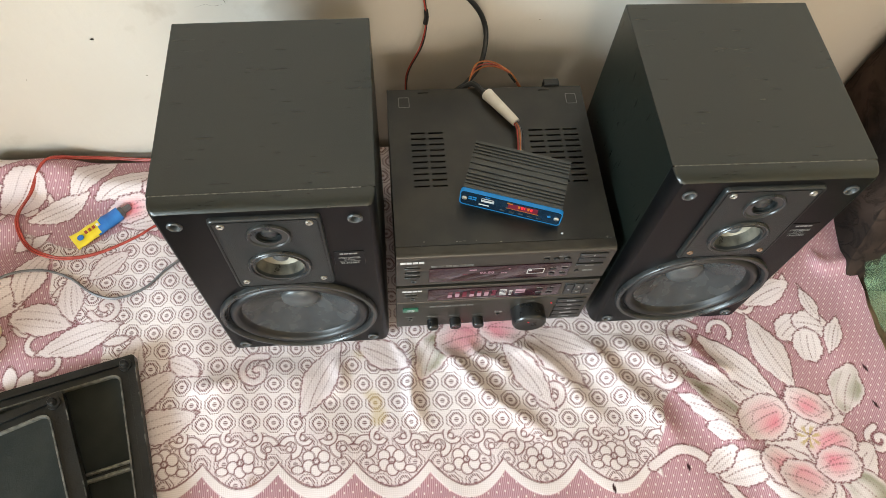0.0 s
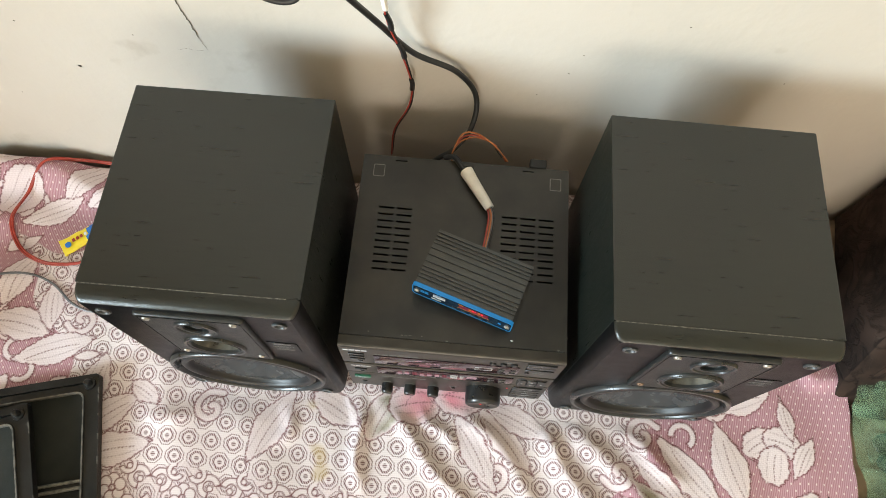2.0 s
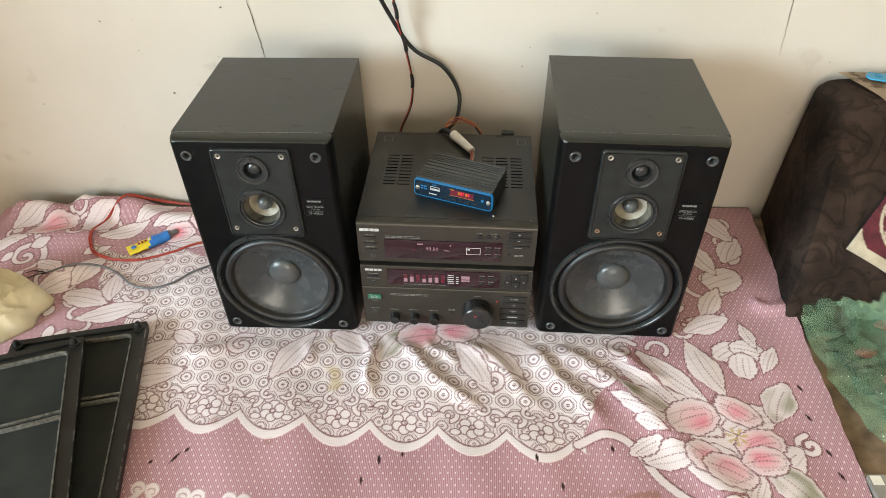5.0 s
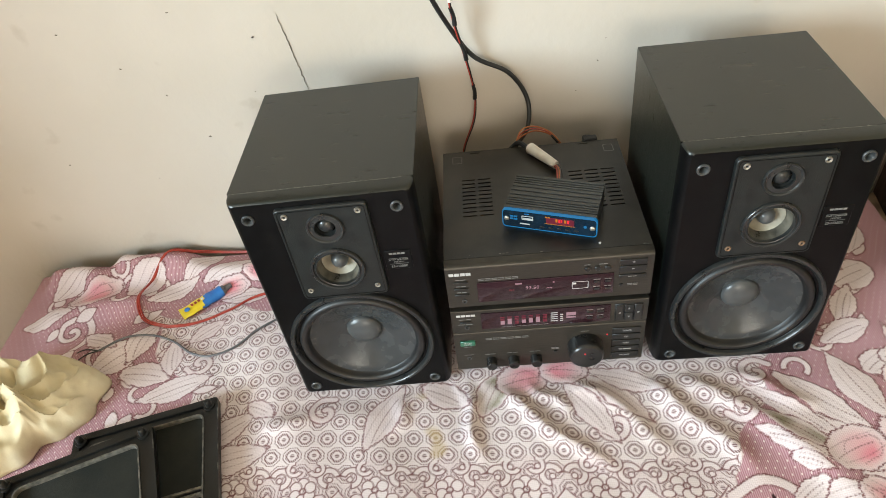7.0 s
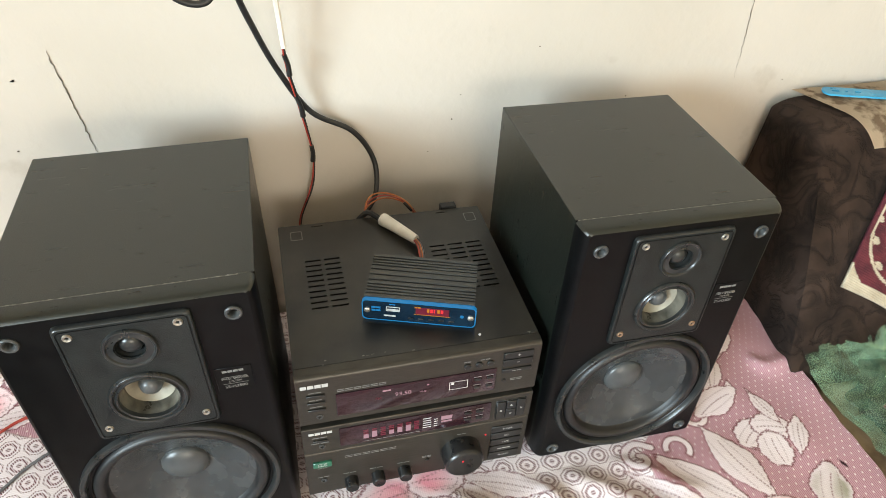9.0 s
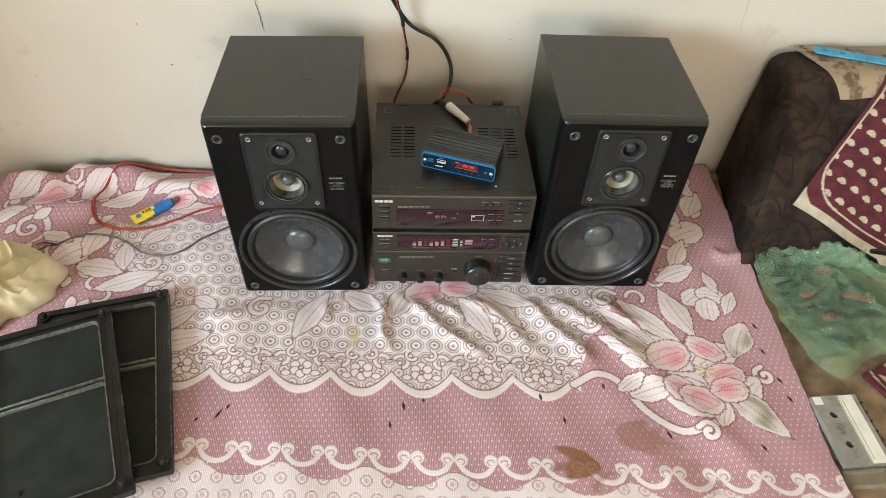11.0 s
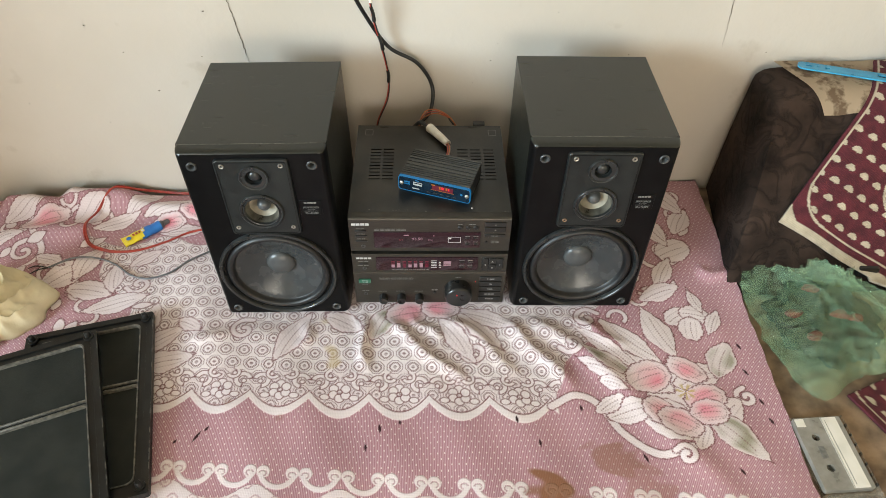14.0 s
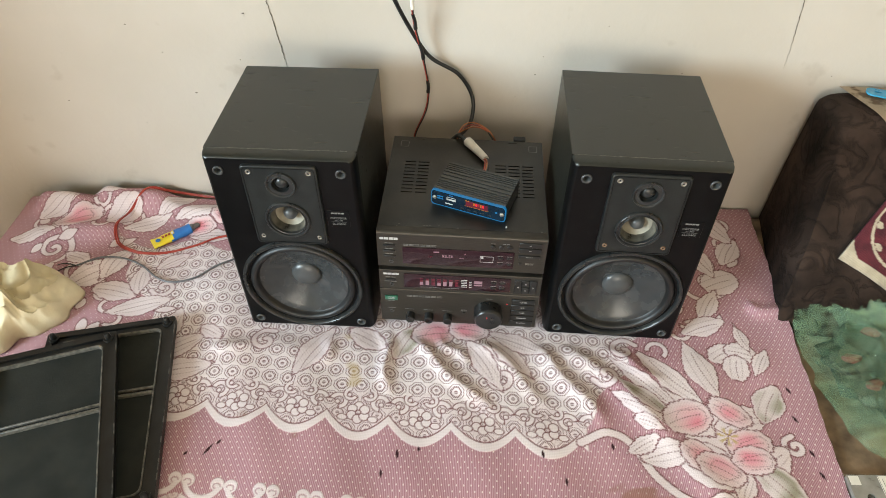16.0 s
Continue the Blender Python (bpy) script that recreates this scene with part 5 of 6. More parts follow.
PALE = surface("white_print", (0.70, 0.72, 0.74), (0.80, 0.82, 0.84), 90, 0.4, 0, 0)


def glue_tube():
    x, y = -0.394, 0.186
    gt = thing("glue_tube", pose(x, y, cz(x, y) + 0.006, 0, -2, 37), "small squeezed yellow and blue glue tube on the cloth", "tube")
    bm = bmesh.new()
    n, rings = 20, []
    for i in range(15):
        u = -0.037 + i * 0.0046
        k = i / 14
        a, c = 0.0125 - 0.0030 * k, 0.0012 + 0.0068 * math.sin(min(k * 1.25, 1) * math.pi / 2)
        rings.append([bm.verts.new((u, a * math.cos(2 * math.pi * j / n), c * math.sin(2 * math.pi * j / n) + 0.0006 * math.sin(u * 300))) for j in range(n)])
    for i in range(14):
        for j in range(n):
            f = bm.faces.new((rings[i][j], rings[i][(j + 1) % n], rings[i + 1][(j + 1) % n], rings[i + 1][j]))
            cxx = rings[i][j].co.x - 0.55 * rings[i][j].co.y
            f.material_index = 1 if cxx > -0.004 else 0
    bm.faces.new(rings[0])
    bm.faces.new(rings[-1][::-1])
    bmesh.ops.recalc_face_normals(bm, faces=bm.faces[:])
    part("body", bm, [YELLOW, BLUE], gt, "yellow and blue printed body")
    part("crimp", box(-0.0395, -0.0360, -0.0128, 0.0128, -0.0012, 0.0012, 0.0004, 1), YELLOW, gt)
    cap = lathe([(0.0070, 0.0), (0.0068, 0.004), (0.0046, 0.006), (0.0040, 0.014), (0.0030, 0.016), (0, 0.016)], (0, 0, 0), 20)
    c = part("cap", cap, GREYWIRE, gt, "grey cap")
    c.matrix_local = pose(0.0270, 0, 0.0006, 0, 0, -90)
    pr = lathe([(0.0042, 0), (0.0040, -0.0003), (0, -0.0004)], (0, 0, 0), 18)
    o = part("print", pr, BLUE, gt, "round blue mark")
    o.matrix_local = pose(-0.029, -0.002, 0.0052, -86, 0, 0)
    for k in range(4):
        part("print", box(-0.0215 + k * 0.0055, -0.0180 + k * 0.0055, -0.0035, 0.0010, 0.0068 + 0.0003 * k, 0.0084, 0.0003, 1), REDWIRE if k < 3 else PALE, gt, "print bars")
    return gt


glue_tube()

# ---- loudspeaker grilles lying on the cloth ----
GRILLE = surface("black_grille_frame_plastic", (0.006, 0.0065, 0.0065), (0.014, 0.0145, 0.014), 40, 0.36, 0, 0.35, 500, spec=0.4)
GCLOTH = surface("black_grille_fabric", (0.014, 0.0165, 0.0145), (0.029, 0.032, 0.028), 18, 0.75, 0, 0.6, 2600, spec=0.25)
SCUFF = surface("scuffed_grille_edge", (0.05, 0.05, 0.045), (0.16, 0.15, 0.13), 160, 0.6, 0, 0.4, 500)


def grille(m, label):
    """Back of a grille: frame, ribs and pegs up, fabric below. Origin at the corner, x across, y along."""
    g = thing("speaker_grille", m, label, "speaker grille", "pair of speaker grilles")
    W, L, RY = 0.180, 0.300, -0.126

    def frame_ring(w, h, r, w2, h2, r2, z0, z1):
        bm = sheet(round_rect(w, h, r, 4, -W / 2, -L / 2), [round_rect(w2, h2, r2, 5, -W / 2, -L / 2)], 0, z1 - z0)
        bmesh.ops.transform(bm, matrix=Matrix(((1, 0, 0, 0), (0, 0, 1, 0), (0, -1, 0, z1), (0, 0, 0, 1))), verts=bm.verts[:])
        return bm
    part("frame", frame_ring(W, L, 0.004, W - 0.018, L - 0.018, 0.003, 0.0, 0.0105), GRILLE, g, "black moulded outer frame")
    part("inner_rim", frame_ring(W - 0.020, L - 0.020, 0.005, W - 0.036, L - 0.036, 0.010, 0.001, 0.0075), GRILLE, g)
    part("inner_lip", frame_ring(W - 0.036, L - 0.036, 0.010, W - 0.0395, L - 0.0395, 0.010, 0.001, 0.0092), SCUFF, g, "worn inner lip")
    part("rib", joined(box(-W + 0.019, -0.019, RY - 0.0055, RY - 0.0020, 0.001, 0.0085, 0.001, 1), box(-W + 0.019, -0.019, RY + 0.0020, RY + 0.0055, 0.001, 0.0085, 0.001, 1)), SCUFF, g, "double cross rib")
    part("rib_web", box(-W + 0.019, -0.019, RY - 0.002, RY + 0.002, 0.001, 0.0050), GRILLE, g)
    part("fabric", box(-W + 0.004, -0.004, -L + 0.004, -0.004, 0.0005, 0.0025), GCLOTH, g, "black woven fabric")
    for px in (-0.0105, -W + 0.0105):
        for py in (-0.0115, -L + 0.0115):
            bm = lathe([(0.0075, 0), (0.0070, 0.003), (0.0045, 0.0035), (0.0040, 0.010), (0.0030, 0.0115), (0.0012, 0.012), (0, 0.0118)], (0, 0, 0), 18)
            p = part("peg", bm, GRILLE, g, "round mounting peg")
            p.matrix_local = pose(px, py, 0.0095, 90, 0, 0)
    rng = random.Random(int(abs(m.translation.x) * 1000))
    for _ in range(14):
        y = -rng.uniform(0.02, L - 0.02)
        part("scuff", box(-0.0010, 0.0003, y, y + rng.uniform(0.002, 0.010), 0.0085, 0.0108), SCUFF, g)
    return g


grille(pose(-0.330, 0.001, 0.003, 0, 0, 13.4), "black loudspeaker grille lying face down on the lace cloth")
grille(pose(-0.399, -0.041, 0.016, -0.5, 0.6, 20.6), "black loudspeaker grille lying face down on another grille")

# ---- cream cloth bundle ----
CREAM = surface("cream_crumpled_cotton", (0.58, 0.49, 0.30), (0.76, 0.69, 0.50), 14, 0.95, 0, 0.35, 160, spec=0.15)


def cream_bundle():
    """A thin cloth thrown down in a heap: long soft folds that curl round its middle."""
    bm = bmesh.new()
    n, rings = 220, 70
    grid = []
    for i in range(rings + 1):
        q = i / rings
        row = []
        for j in range(n):
            a = 2 * math.pi * j / n
            edge = 1 + 0.10 * math.sin(2 * a + 0.7) + 0.08 * math.sin(3 * a + 2.0) + 0.05 * math.sin(7 * a) + 0.03 * math.sin(13 * a + 1)
            x, y = 0.098 * edge * q * math.cos(a), 0.086 * edge * q * math.sin(a)
            p = Vector((x * 16, y * 16, 0.3))
            bend = 1.6 * noise.noise(p * 0.8) + 0.7 * noise.noise(p * 1.9 + Vector((3, 1, 4)))
            swirl = a * 1.5 + 3.4 * q + 1.3 * bend
            fold = (1 - abs(math.sin(swirl))) ** 1.3
            fine = (1 - abs(math.sin(a * 4.0 - 5.0 * q + 2.2 * bend + 1))) ** 2
            crush = 0.5 - abs(noise.noise(p * 2.6 + Vector((7, 2, 5))))
            dome = max(1 - q ** 2.6, 0)
            z = 0.034 * dome ** 0.7 + (0.030 * fold + 0.010 * fine + 0.012 * crush) * (0.25 + 0.75 * min(1, 3 * dome)) * min(1, 6 * q + 0.3) * (1 - q ** 8)
            push = 0.010 * fold * q * (1 - q ** 6)
            row.append(bm.verts.new((x + push * math.cos(a + 1.2), y + push * math.sin(a + 1.2), z - 0.006 * q ** 6)))
        grid.append(row)
    for a, c in zip(grid, grid[1:]):
        for j in range(n):
            k = (j + 1) % n
            bm.faces.new((a[j], c[j], c[k], a[k]))
    bmesh.ops.remove_doubles(bm, verts=bm.verts[:], dist=0.00005)
    bmesh.ops.recalc_face_normals(bm, faces=bm.faces[:])
    ob = bm_object("cream_cloth", bm, CREAM, None, "", True)
    ob.matrix_world = pose(-0.600, 0.003, 0.008, 0, 0, 20)
    so = ob.modifiers.new("thickness", "SOLIDIFY")
    so.thickness, so.offset = 0.0015, -1
    return tagged(ob, "crumpled cream cotton cloth heaped on the bed", "cloth")


cream_bundle()

# ---- back cushion, cover and mat ----


def plush_material():
    """Brown pile crossed by darker crushed veins."""
    m, nt, b = material("dark_brown_plush", 0.95)
    base, _, base_vec = noise_mix(nt, ((0.013, 0.008, 0.006), (0.062, 0.040, 0.030)), 13, 6, lo=0.34, hi=0.72)
    co = nt.nodes.new("ShaderNodeTexCoord")
    vein = nt.nodes.new("ShaderNodeTexNoise")
    vein.inputs["Scale"].default_value, vein.inputs["Detail"].default_value, vein.inputs["Distortion"].default_value = 20, 6, 1.2
    nt.links.new(co.outputs["Object"], vein.inputs["Vector"])
    sub = nt.nodes.new("ShaderNodeMath")
    sub.operation = "SUBTRACT"
    sub.inputs[1].default_value = 0.5
    nt.links.new(vein.outputs["Fac"], sub.inputs[0])
    ab = nt.nodes.new("ShaderNodeMath")
    ab.operation = "ABSOLUTE"
    nt.links.new(sub.outputs[0], ab.inputs[0])
    rg = nt.nodes.new("ShaderNodeMapRange")
    rg.inputs["From Min"].default_value, rg.inputs["From Max"].default_value = 0.0, 0.075
    rg.inputs["To Min"].default_value, rg.inputs["To Max"].default_value = 0.55, 1.0
    nt.links.new(ab.outputs[0], rg.inputs["Value"])
    mx = nt.nodes.new("ShaderNodeMix")
    mx.data_type, mx.blend_type = "RGBA", "MULTIPLY"
    mx.inputs["Factor"].default_value = 1.0
    nt.links.new(base, mx.inputs[6])
    nt.links.new(rg.outputs["Result"], mx.inputs[7])
    nt.links.new(mx.outputs[2], b.inputs["Base Color"])
    b.inputs["Specular IOR Level"].default_value = 0.2
    bumped(nt, b, 1, 0.5, 0.004, rg.outputs["Result"])
    return m


PLUSH = plush_material()
FLORAL = surface("beige_floral_cover", (0.24, 0.16, 0.10), (0.60, 0.47, 0.33), 42, 0.9, 0, 0.3, 400, lo=0.36, hi=0.47)
TOP_Y, TOP_Z, LOW_Y, LOW_Z = 0.190, 0.243, 0.030, -0.006
SLOPE = math.hypot(TOP_Y - LOW_Y, TOP_Z - LOW_Z)


def drape(s, off):
    """A point down the cushion's profile: s under nought on its top, then down its slope, then out on the bed."""
    ny, nz = -(TOP_Z - LOW_Z) / SLOPE, (TOP_Y - LOW_Y) / SLOPE
    if s < -0.02:
        return TOP_Y - s, TOP_Z + off
    if s < 0.02:
        k = (s + 0.02) / 0.04
        ya, za = TOP_Y + 0.02, TOP_Z + off
        yb, zb = TOP_Y + (LOW_Y - TOP_Y) * 0.02 / SLOPE + ny * off, TOP_Z + (LOW_Z - TOP_Z) * 0.02 / SLOPE + nz * off
        yc, zc = TOP_Y - 0.004, TOP_Z + off - 0.001
        return (1 - k) ** 2 * ya + 2 * k * (1 - k) * yc + k * k * yb, (1 - k) ** 2 * za + 2 * k * (1 - k) * zc + k * k * zb
    if s < SLOPE - 0.012:
        k = s / SLOPE
        return TOP_Y + (LOW_Y - TOP_Y) * k + ny * off, TOP_Z + (LOW_Z - TOP_Z) * k + nz * off
    return LOW_Y + ny * off - (s - SLOPE + 0.012) , LOW_Z + off + 0.004


def cushion():
    cu = thing("back_cushion", pose(0, 0, 0), "big dark brown plush back cushion against the wall", "cushion")
    bm = bmesh.new()
    prof = [(0.286, -0.006), (0.288, 0.120), (0.284, 0.232), (0.274, 0.243)] + [(y, z) for y, z in (drape(-0.05 + i * 0.0155, 0) for i in range(24))]
    prof = [p for p in prof if p[1] > -0.007]
    rows, nx = [], 60
    for i in range(nx + 1):
        k = i / nx
        row = []
        for y, z in prof:
            flare = 0.060 * (1 - z / 0.243) * (0.25 + 0.75 * (0.286 - y) / 0.26)
            x0 = 0.628 - flare
            x = x0 + (1.40 - x0) * k ** 1.3
            end = math.exp(-i / 1.3) * 0.014
            b = 0.006 * noise.noise(Vector((x * 9, y * 9, z * 9))) + 0.003 * noise.noise(Vector((x * 25, y * 25, z * 25)))
            row.append(bm.verts.new((x, y + (b if y < 0.27 else 0) + end * (0.16 - y) * 3, z + b - end * (z > 0.2))))
        rows.append(row)
    for a, c in zip(rows, rows[1:]):
        for j in range(len(prof) - 1):
            bm.faces.new((a[j], a[j + 1], c[j + 1], c[j]))
    bm.faces.new(rows[0][::-1])
    bm.faces.new(rows[-1])
    bmesh.ops.recalc_face_normals(bm, faces=bm.faces[:])
    part("cushion_body", bm, PLUSH, cu, "dark brown plush body")
    bm = bmesh.new()
    rows = []
    for i in range(31):
        x = 0.652 + i * 0.024
        row = []
        for j in range(15):
            s = -0.092 + j * 0.0085 + 0.0012 * math.sin(i * 1.7) * (j / 14)
            y, z = drape(s, 0.0070)
            row.append(bm.verts.new((x + 0.045 * (1 - i / 30) * (j / 14), y - 0.001, z + 0.004 * noise.noise(Vector((x * 9, y * 9, z * 9))))))
        rows.append(row)
    for a, c in zip(rows, rows[1:]):
        for j in range(14):
            bm.faces.new((a[j], a[j + 1], c[j + 1], c[j]))
    bmesh.ops.solidify(bm, geom=bm.faces[:], thickness=0.002)
    bmesh.ops.recalc_face_normals(bm, faces=bm.faces[:])
    part("floral_cover", bm, FLORAL, cu, "beige floral fabric over the top")
    return cu


cushion()


def mat_material():
    m, nt, b = material("maroon_and_cream_woven_mat", 0.9)
    at = nt.nodes.new("ShaderNodeAttribute")
    at.attribute_name = "weave"
    sp = nt.nodes.new("ShaderNodeSeparateColor")
    nt.links.new(at.outputs["Color"], sp.inputs[0])
    dark, _, _ = noise_mix(nt, ((0.055, 0.006, 0.012), (0.095, 0.012, 0.020)), 60, 5)
    light, _, _ = noise_mix(nt, ((0.36, 0.31, 0.23), (0.47, 0.41, 0.31)), 60, 5)
    mx = nt.nodes.new("ShaderNodeMix")
    mx.data_type = "RGBA"
    nt.links.new(sp.outputs[0], mx.inputs["Factor"])
    nt.links.new(dark, mx.inputs[6])
    nt.links.new(light, mx.inputs[7])
    nt.links.new(mx.outputs[2], b.inputs["Base Color"])
    co = nt.nodes.new("ShaderNodeTexCoord")
    wv = nt.nodes.new("ShaderNodeTexWave")
    wv.bands_direction = "DIAGONAL"
    wv.inputs["Scale"].default_value = 130
    nt.links.new(co.outputs["Object"], wv.inputs["Vector"])
    bumped(nt, b, 1, 0.3, 0.001, wv.outputs["Fac"])
    return m


MAT = mat_material()


def mat_design(A, B):
    """Cream on maroon: A runs in from the left edge, B up from the lower edge."""
    cell = 0.0270
    row = np.floor(B / cell)
    fa, fb = np.mod(A + 0.3 * cell * np.mod(row, 2), cell) - cell / 2, B - (row + 0.5) * cell
    petal = np.maximum(np.hypot(fa * 1.05, fb + 0.0030) - 0.0096, -0.0040 - fb + 0.35 * np.abs(fa))
    bite = np.hypot(fa + 0.001, fb + 0.0085) - 0.0058
    d = ((petal < 0) & (bite > 0)).astype(float)
    L = A + 0.020
    r = np.hypot(np.maximum(0.085 - L, 0), np.maximum(0.085 - B, 0))
    depth = np.where((L < 0.085) & (B < 0.085), 0.085 - r, np.minimum(L, B))
    d = np.where(depth < 0.029, 0.0, d)
    d = np.where((depth > 0.0245) & (depth < 0.0285), 1.0, d)
    d = np.where((B < 0.014) | (depth < 0.002), 1.0, d)
    # inner medallion with dark leaves
    u, v = A - 0.109 - 1.5 * (B - 0.145) ** 2, B - 0.100
    e = -np.where((u < 0.045) & (v < 0.045), 0.045 - np.hypot(np.minimum(u - 0.045, 0), np.minimum(v - 0.045, 0)), np.minimum(u, v))
    inner = np.ones_like(A)
    for cx, cy, rx, ry, turn in ((0.150, 0.168, 0.022, 0.009, 12), (0.152, 0.205, 0.022, 0.008, 40), (0.165, 0.130, 0.020, 0.010, -10), (0.215, 0.150, 0.030, 0.016, 20), (0.185, 0.205, 0.026, 0.010, 60), (0.180, 0.250, 0.026, 0.010, 95), (0.250, 0.115, 0.030, 0.012, -20), (0.235, 0.220, 0.032, 0.014, 70),
                                 (0.275, 0.265, 0.030, 0.014, 40), (0.240, 0.300, 0.026, 0.012, 110), (0.300, 0.180, 0.034, 0.016, 10), (0.330, 0.290, 0.034, 0.016, 80)):
        inner = np.where(ellipse(A, B, cx, cy, rx, ry, turn, 0.6) < 0, 0.0, inner)
    stem = np.minimum(np.abs(B - 0.16 - 0.45 * (A - 0.2)), np.abs(B - 0.24 + 0.2 * (A - 0.2))) < 0.0022
    inner = np.where(stem, 0.0, inner)
    d = np.where(e < 0.005, np.where(e < 0.0, np.where(e > -0.0035, 0.0, inner), 1.0), d)
    return d


def grid_object(name, co, tone, mat, thick):
    ny, nx = co.shape[:2]
    idx = np.arange(ny * nx).reshape(ny, nx)
    quads = np.stack([idx[:-1, :-1], idx[:-1, 1:], idx[1:, 1:], idx[1:, :-1]], -1).reshape(-1, 4)
    me = bpy.data.meshes.new(name)
    me.from_pydata(co.reshape(-1, 3).tolist(), [], quads.tolist())
    at = me.attributes.new("weave", "FLOAT_COLOR", "POINT")
    at.data.foreach_set("color", np.repeat(tone.reshape(-1, 1), 4, 1).astype(np.float32).ravel())
    me.materials.append(mat)
    for p in me.polygons:
        p.use_smooth = True
    ob = new(name, me)
    so = ob.modifiers.new("thickness", "SOLIDIFY")
    so.thickness, so.offset = thick, 0
    return ob


def mat_on_cushion():
    a, b = np.arange(0, 0.48, 0.0015), np.arange(0, 0.42, 0.0015)
    A, B = np.meshgrid(a, b)
    tone = mat_design(A, B)
    X = 0.640 + 0.550 * B + 0.846 * A - 1.1 * np.maximum(B - 0.24, 0) ** 2
    S = 0.190 - 0.835 * B + 0.533 * A
    S = np.maximum(S, -0.085)
    co = np.zeros(A.shape + (3,))
    for i in range(A.shape[0]):
        for j in range(A.shape[1]):
            y, z = drape(S[i, j], 0.0085)
            w = 0.006 * noise.noise(Vector((X[i, j] * 9, y * 9, z * 9))) + 0.003 * math.sin(X[i, j] * 40 + S[i, j] * 25)
            co[i, j] = (X[i, j], y - 0.3 * w, z + 0.5 * w)
    ob = grid_object("woven_mat", co, tone, MAT, 0.004)
    return tagged(ob, "maroon and cream woven mat draped over the brown cushion", "mat")


mat_on_cushion()


def mat_on_bed():
    a, b = np.arange(0, 0.40, 0.0025), np.arange(0, 0.26, 0.0025)
    A, B = np.meshgrid(a, b)
    turn = radians(-63)
    X, Y = 0.668 + B * 0.75 + A * math.cos(turn) * 0.9, -0.178 + B * 0.30 + A * math.sin(turn)
    co = np.stack([X, Y, -0.004 + 0.0015 * np.sin(X * 50) + 0 * Y], -1)
    ob = grid_object("woven_mat", co, mat_design(A + 0.04, B + 0.014), MAT, 0.004)
    return tagged(ob, "maroon and cream woven mat lying flat on the bed", "mat")


mat_on_bed()

# ---- things on and by the cushion ----
RULERBLUE = surface("translucent_blue_plastic", (0.03, 0.24, 0.42), (0.05, 0.32, 0.52), 30, 0.3, 0, 0)


def ruler():
    rl = thing("plastic_strip", pose(0.682, 0.262, TOP_Z + 0.011, 0, 0.5, -20), "flat blue plastic strip with punched holes on the cushion", "plastic strip")
    holes = [round_rect(0.010, 0.0045, 0.002, 3, 0.016, 0.0), circle(0.030, 0, 0.002, 12), round_rect(0.008, 0.0045, 0.002, 3, 0.044, 0.0), round_rect(0.012, 0.007, 0.001, 2, 0.122, 0.001)]
    bm = sheet(round_rect(0.172, 0.021, 0.009, 6, 0.086, 0), holes, 0, 0.0025)
    bmesh.ops.transform(bm, matrix=Matrix(((1, 0, 0, 0), (0, 0, 1, 0), (0, -1, 0, 0.0025), (0, 0, 0, 1))), verts=bm.verts[:])
    part("strip", bm, RULERBLUE, rl)
    part("print", box(0.060, 0.110, -0.004, 0.004, 0.0025, 0.0028), RULERBLUE, rl)
    return rl


ruler()
ad = thing("power_adapter", pose(0.885, 0.228, TOP_Z + 0.012, 0, 0, -8), "black power adapter on the cushion with its cable hanging down", "power adapter")
part("body", box(-0.055, 0.055, -0.022, 0.022, 0, 0.036, 0.004, 2), BUTTON, ad, "black plastic body")
part("lead", tube([(-0.01, -0.022, 0.014), (0.000, -0.055, 0.004), (-0.008, -0.078, -0.040), (-0.024, -0.125, -0.120), (-0.045, -0.168, -0.190), (-0.062, -0.188, -0.222)], 0.0030, 8), BLACKCABLE, ad)
part("plug", box(-0.084, -0.052, -0.208, -0.186, -0.250, -0.228, 0.004, 2), BUTTON, ad, "black two-pin plug")
for k in (0, 1):
    part("plug_pin", tube([(-0.083, -0.200 + 0.009 * k, -0.238), (-0.098, -0.203 + 0.009 * k, -0.238)], 0.0018, 8, 2), SCREW, ad, "bright metal pin")


# ---- green bag ----
def bag_material():
    m, nt, b = material("thin_green_plastic_film", 0.13)
    col, fac, _ = noise_mix(nt, ((0.200, 0.400, 0.220), (0.430, 0.680, 0.440)), 12, 4)
    b.inputs["Coat Weight"].default_value, b.inputs["Coat Roughness"].default_value = 1.0, 0.05
    nt.links.new(col, b.inputs["Base Color"])
    b.inputs["Alpha"].default_value = 0.40
    b.inputs["IOR"].default_value = 1.45
    co = nt.nodes.new("ShaderNodeTexCoord")
    mp = nt.nodes.new("ShaderNodeMapping")
    mp.inputs["Scale"].default_value, mp.inputs["Rotation"].default_value = (1.0, 2.3, 1.4), (0.4, 0.2, 0.7)
    nt.links.new(co.outputs["Object"], mp.inputs["Vector"])
    vo = nt.nodes.new("ShaderNodeTexNoise")
    vo.noise_type = "RIDGED_MULTIFRACTAL"
    vo.inputs["Scale"].default_value, vo.inputs["Detail"].default_value, vo.inputs["Distortion"].default_value = 22, 2.0, 0.5
    nt.links.new(mp.outputs["Vector"], vo.inputs["Vector"])
    # folded film is denser
    den = nt.nodes.new("ShaderNodeMapRange")
    den.inputs["From Min"].default_value, den.inputs["From Max"].default_value = 0.35, 1.25
    den.inputs["To Min"].default_value, den.inputs["To Max"].default_value = 0.20, 0.70
    nt.links.new(vo.outputs["Fac"], den.inputs["Value"])
    nt.links.new(den.outputs["Result"], b.inputs["Alpha"])
    bumped(nt, b, 1, 1.0, 0.010, vo.outputs["Fac"])
    return m


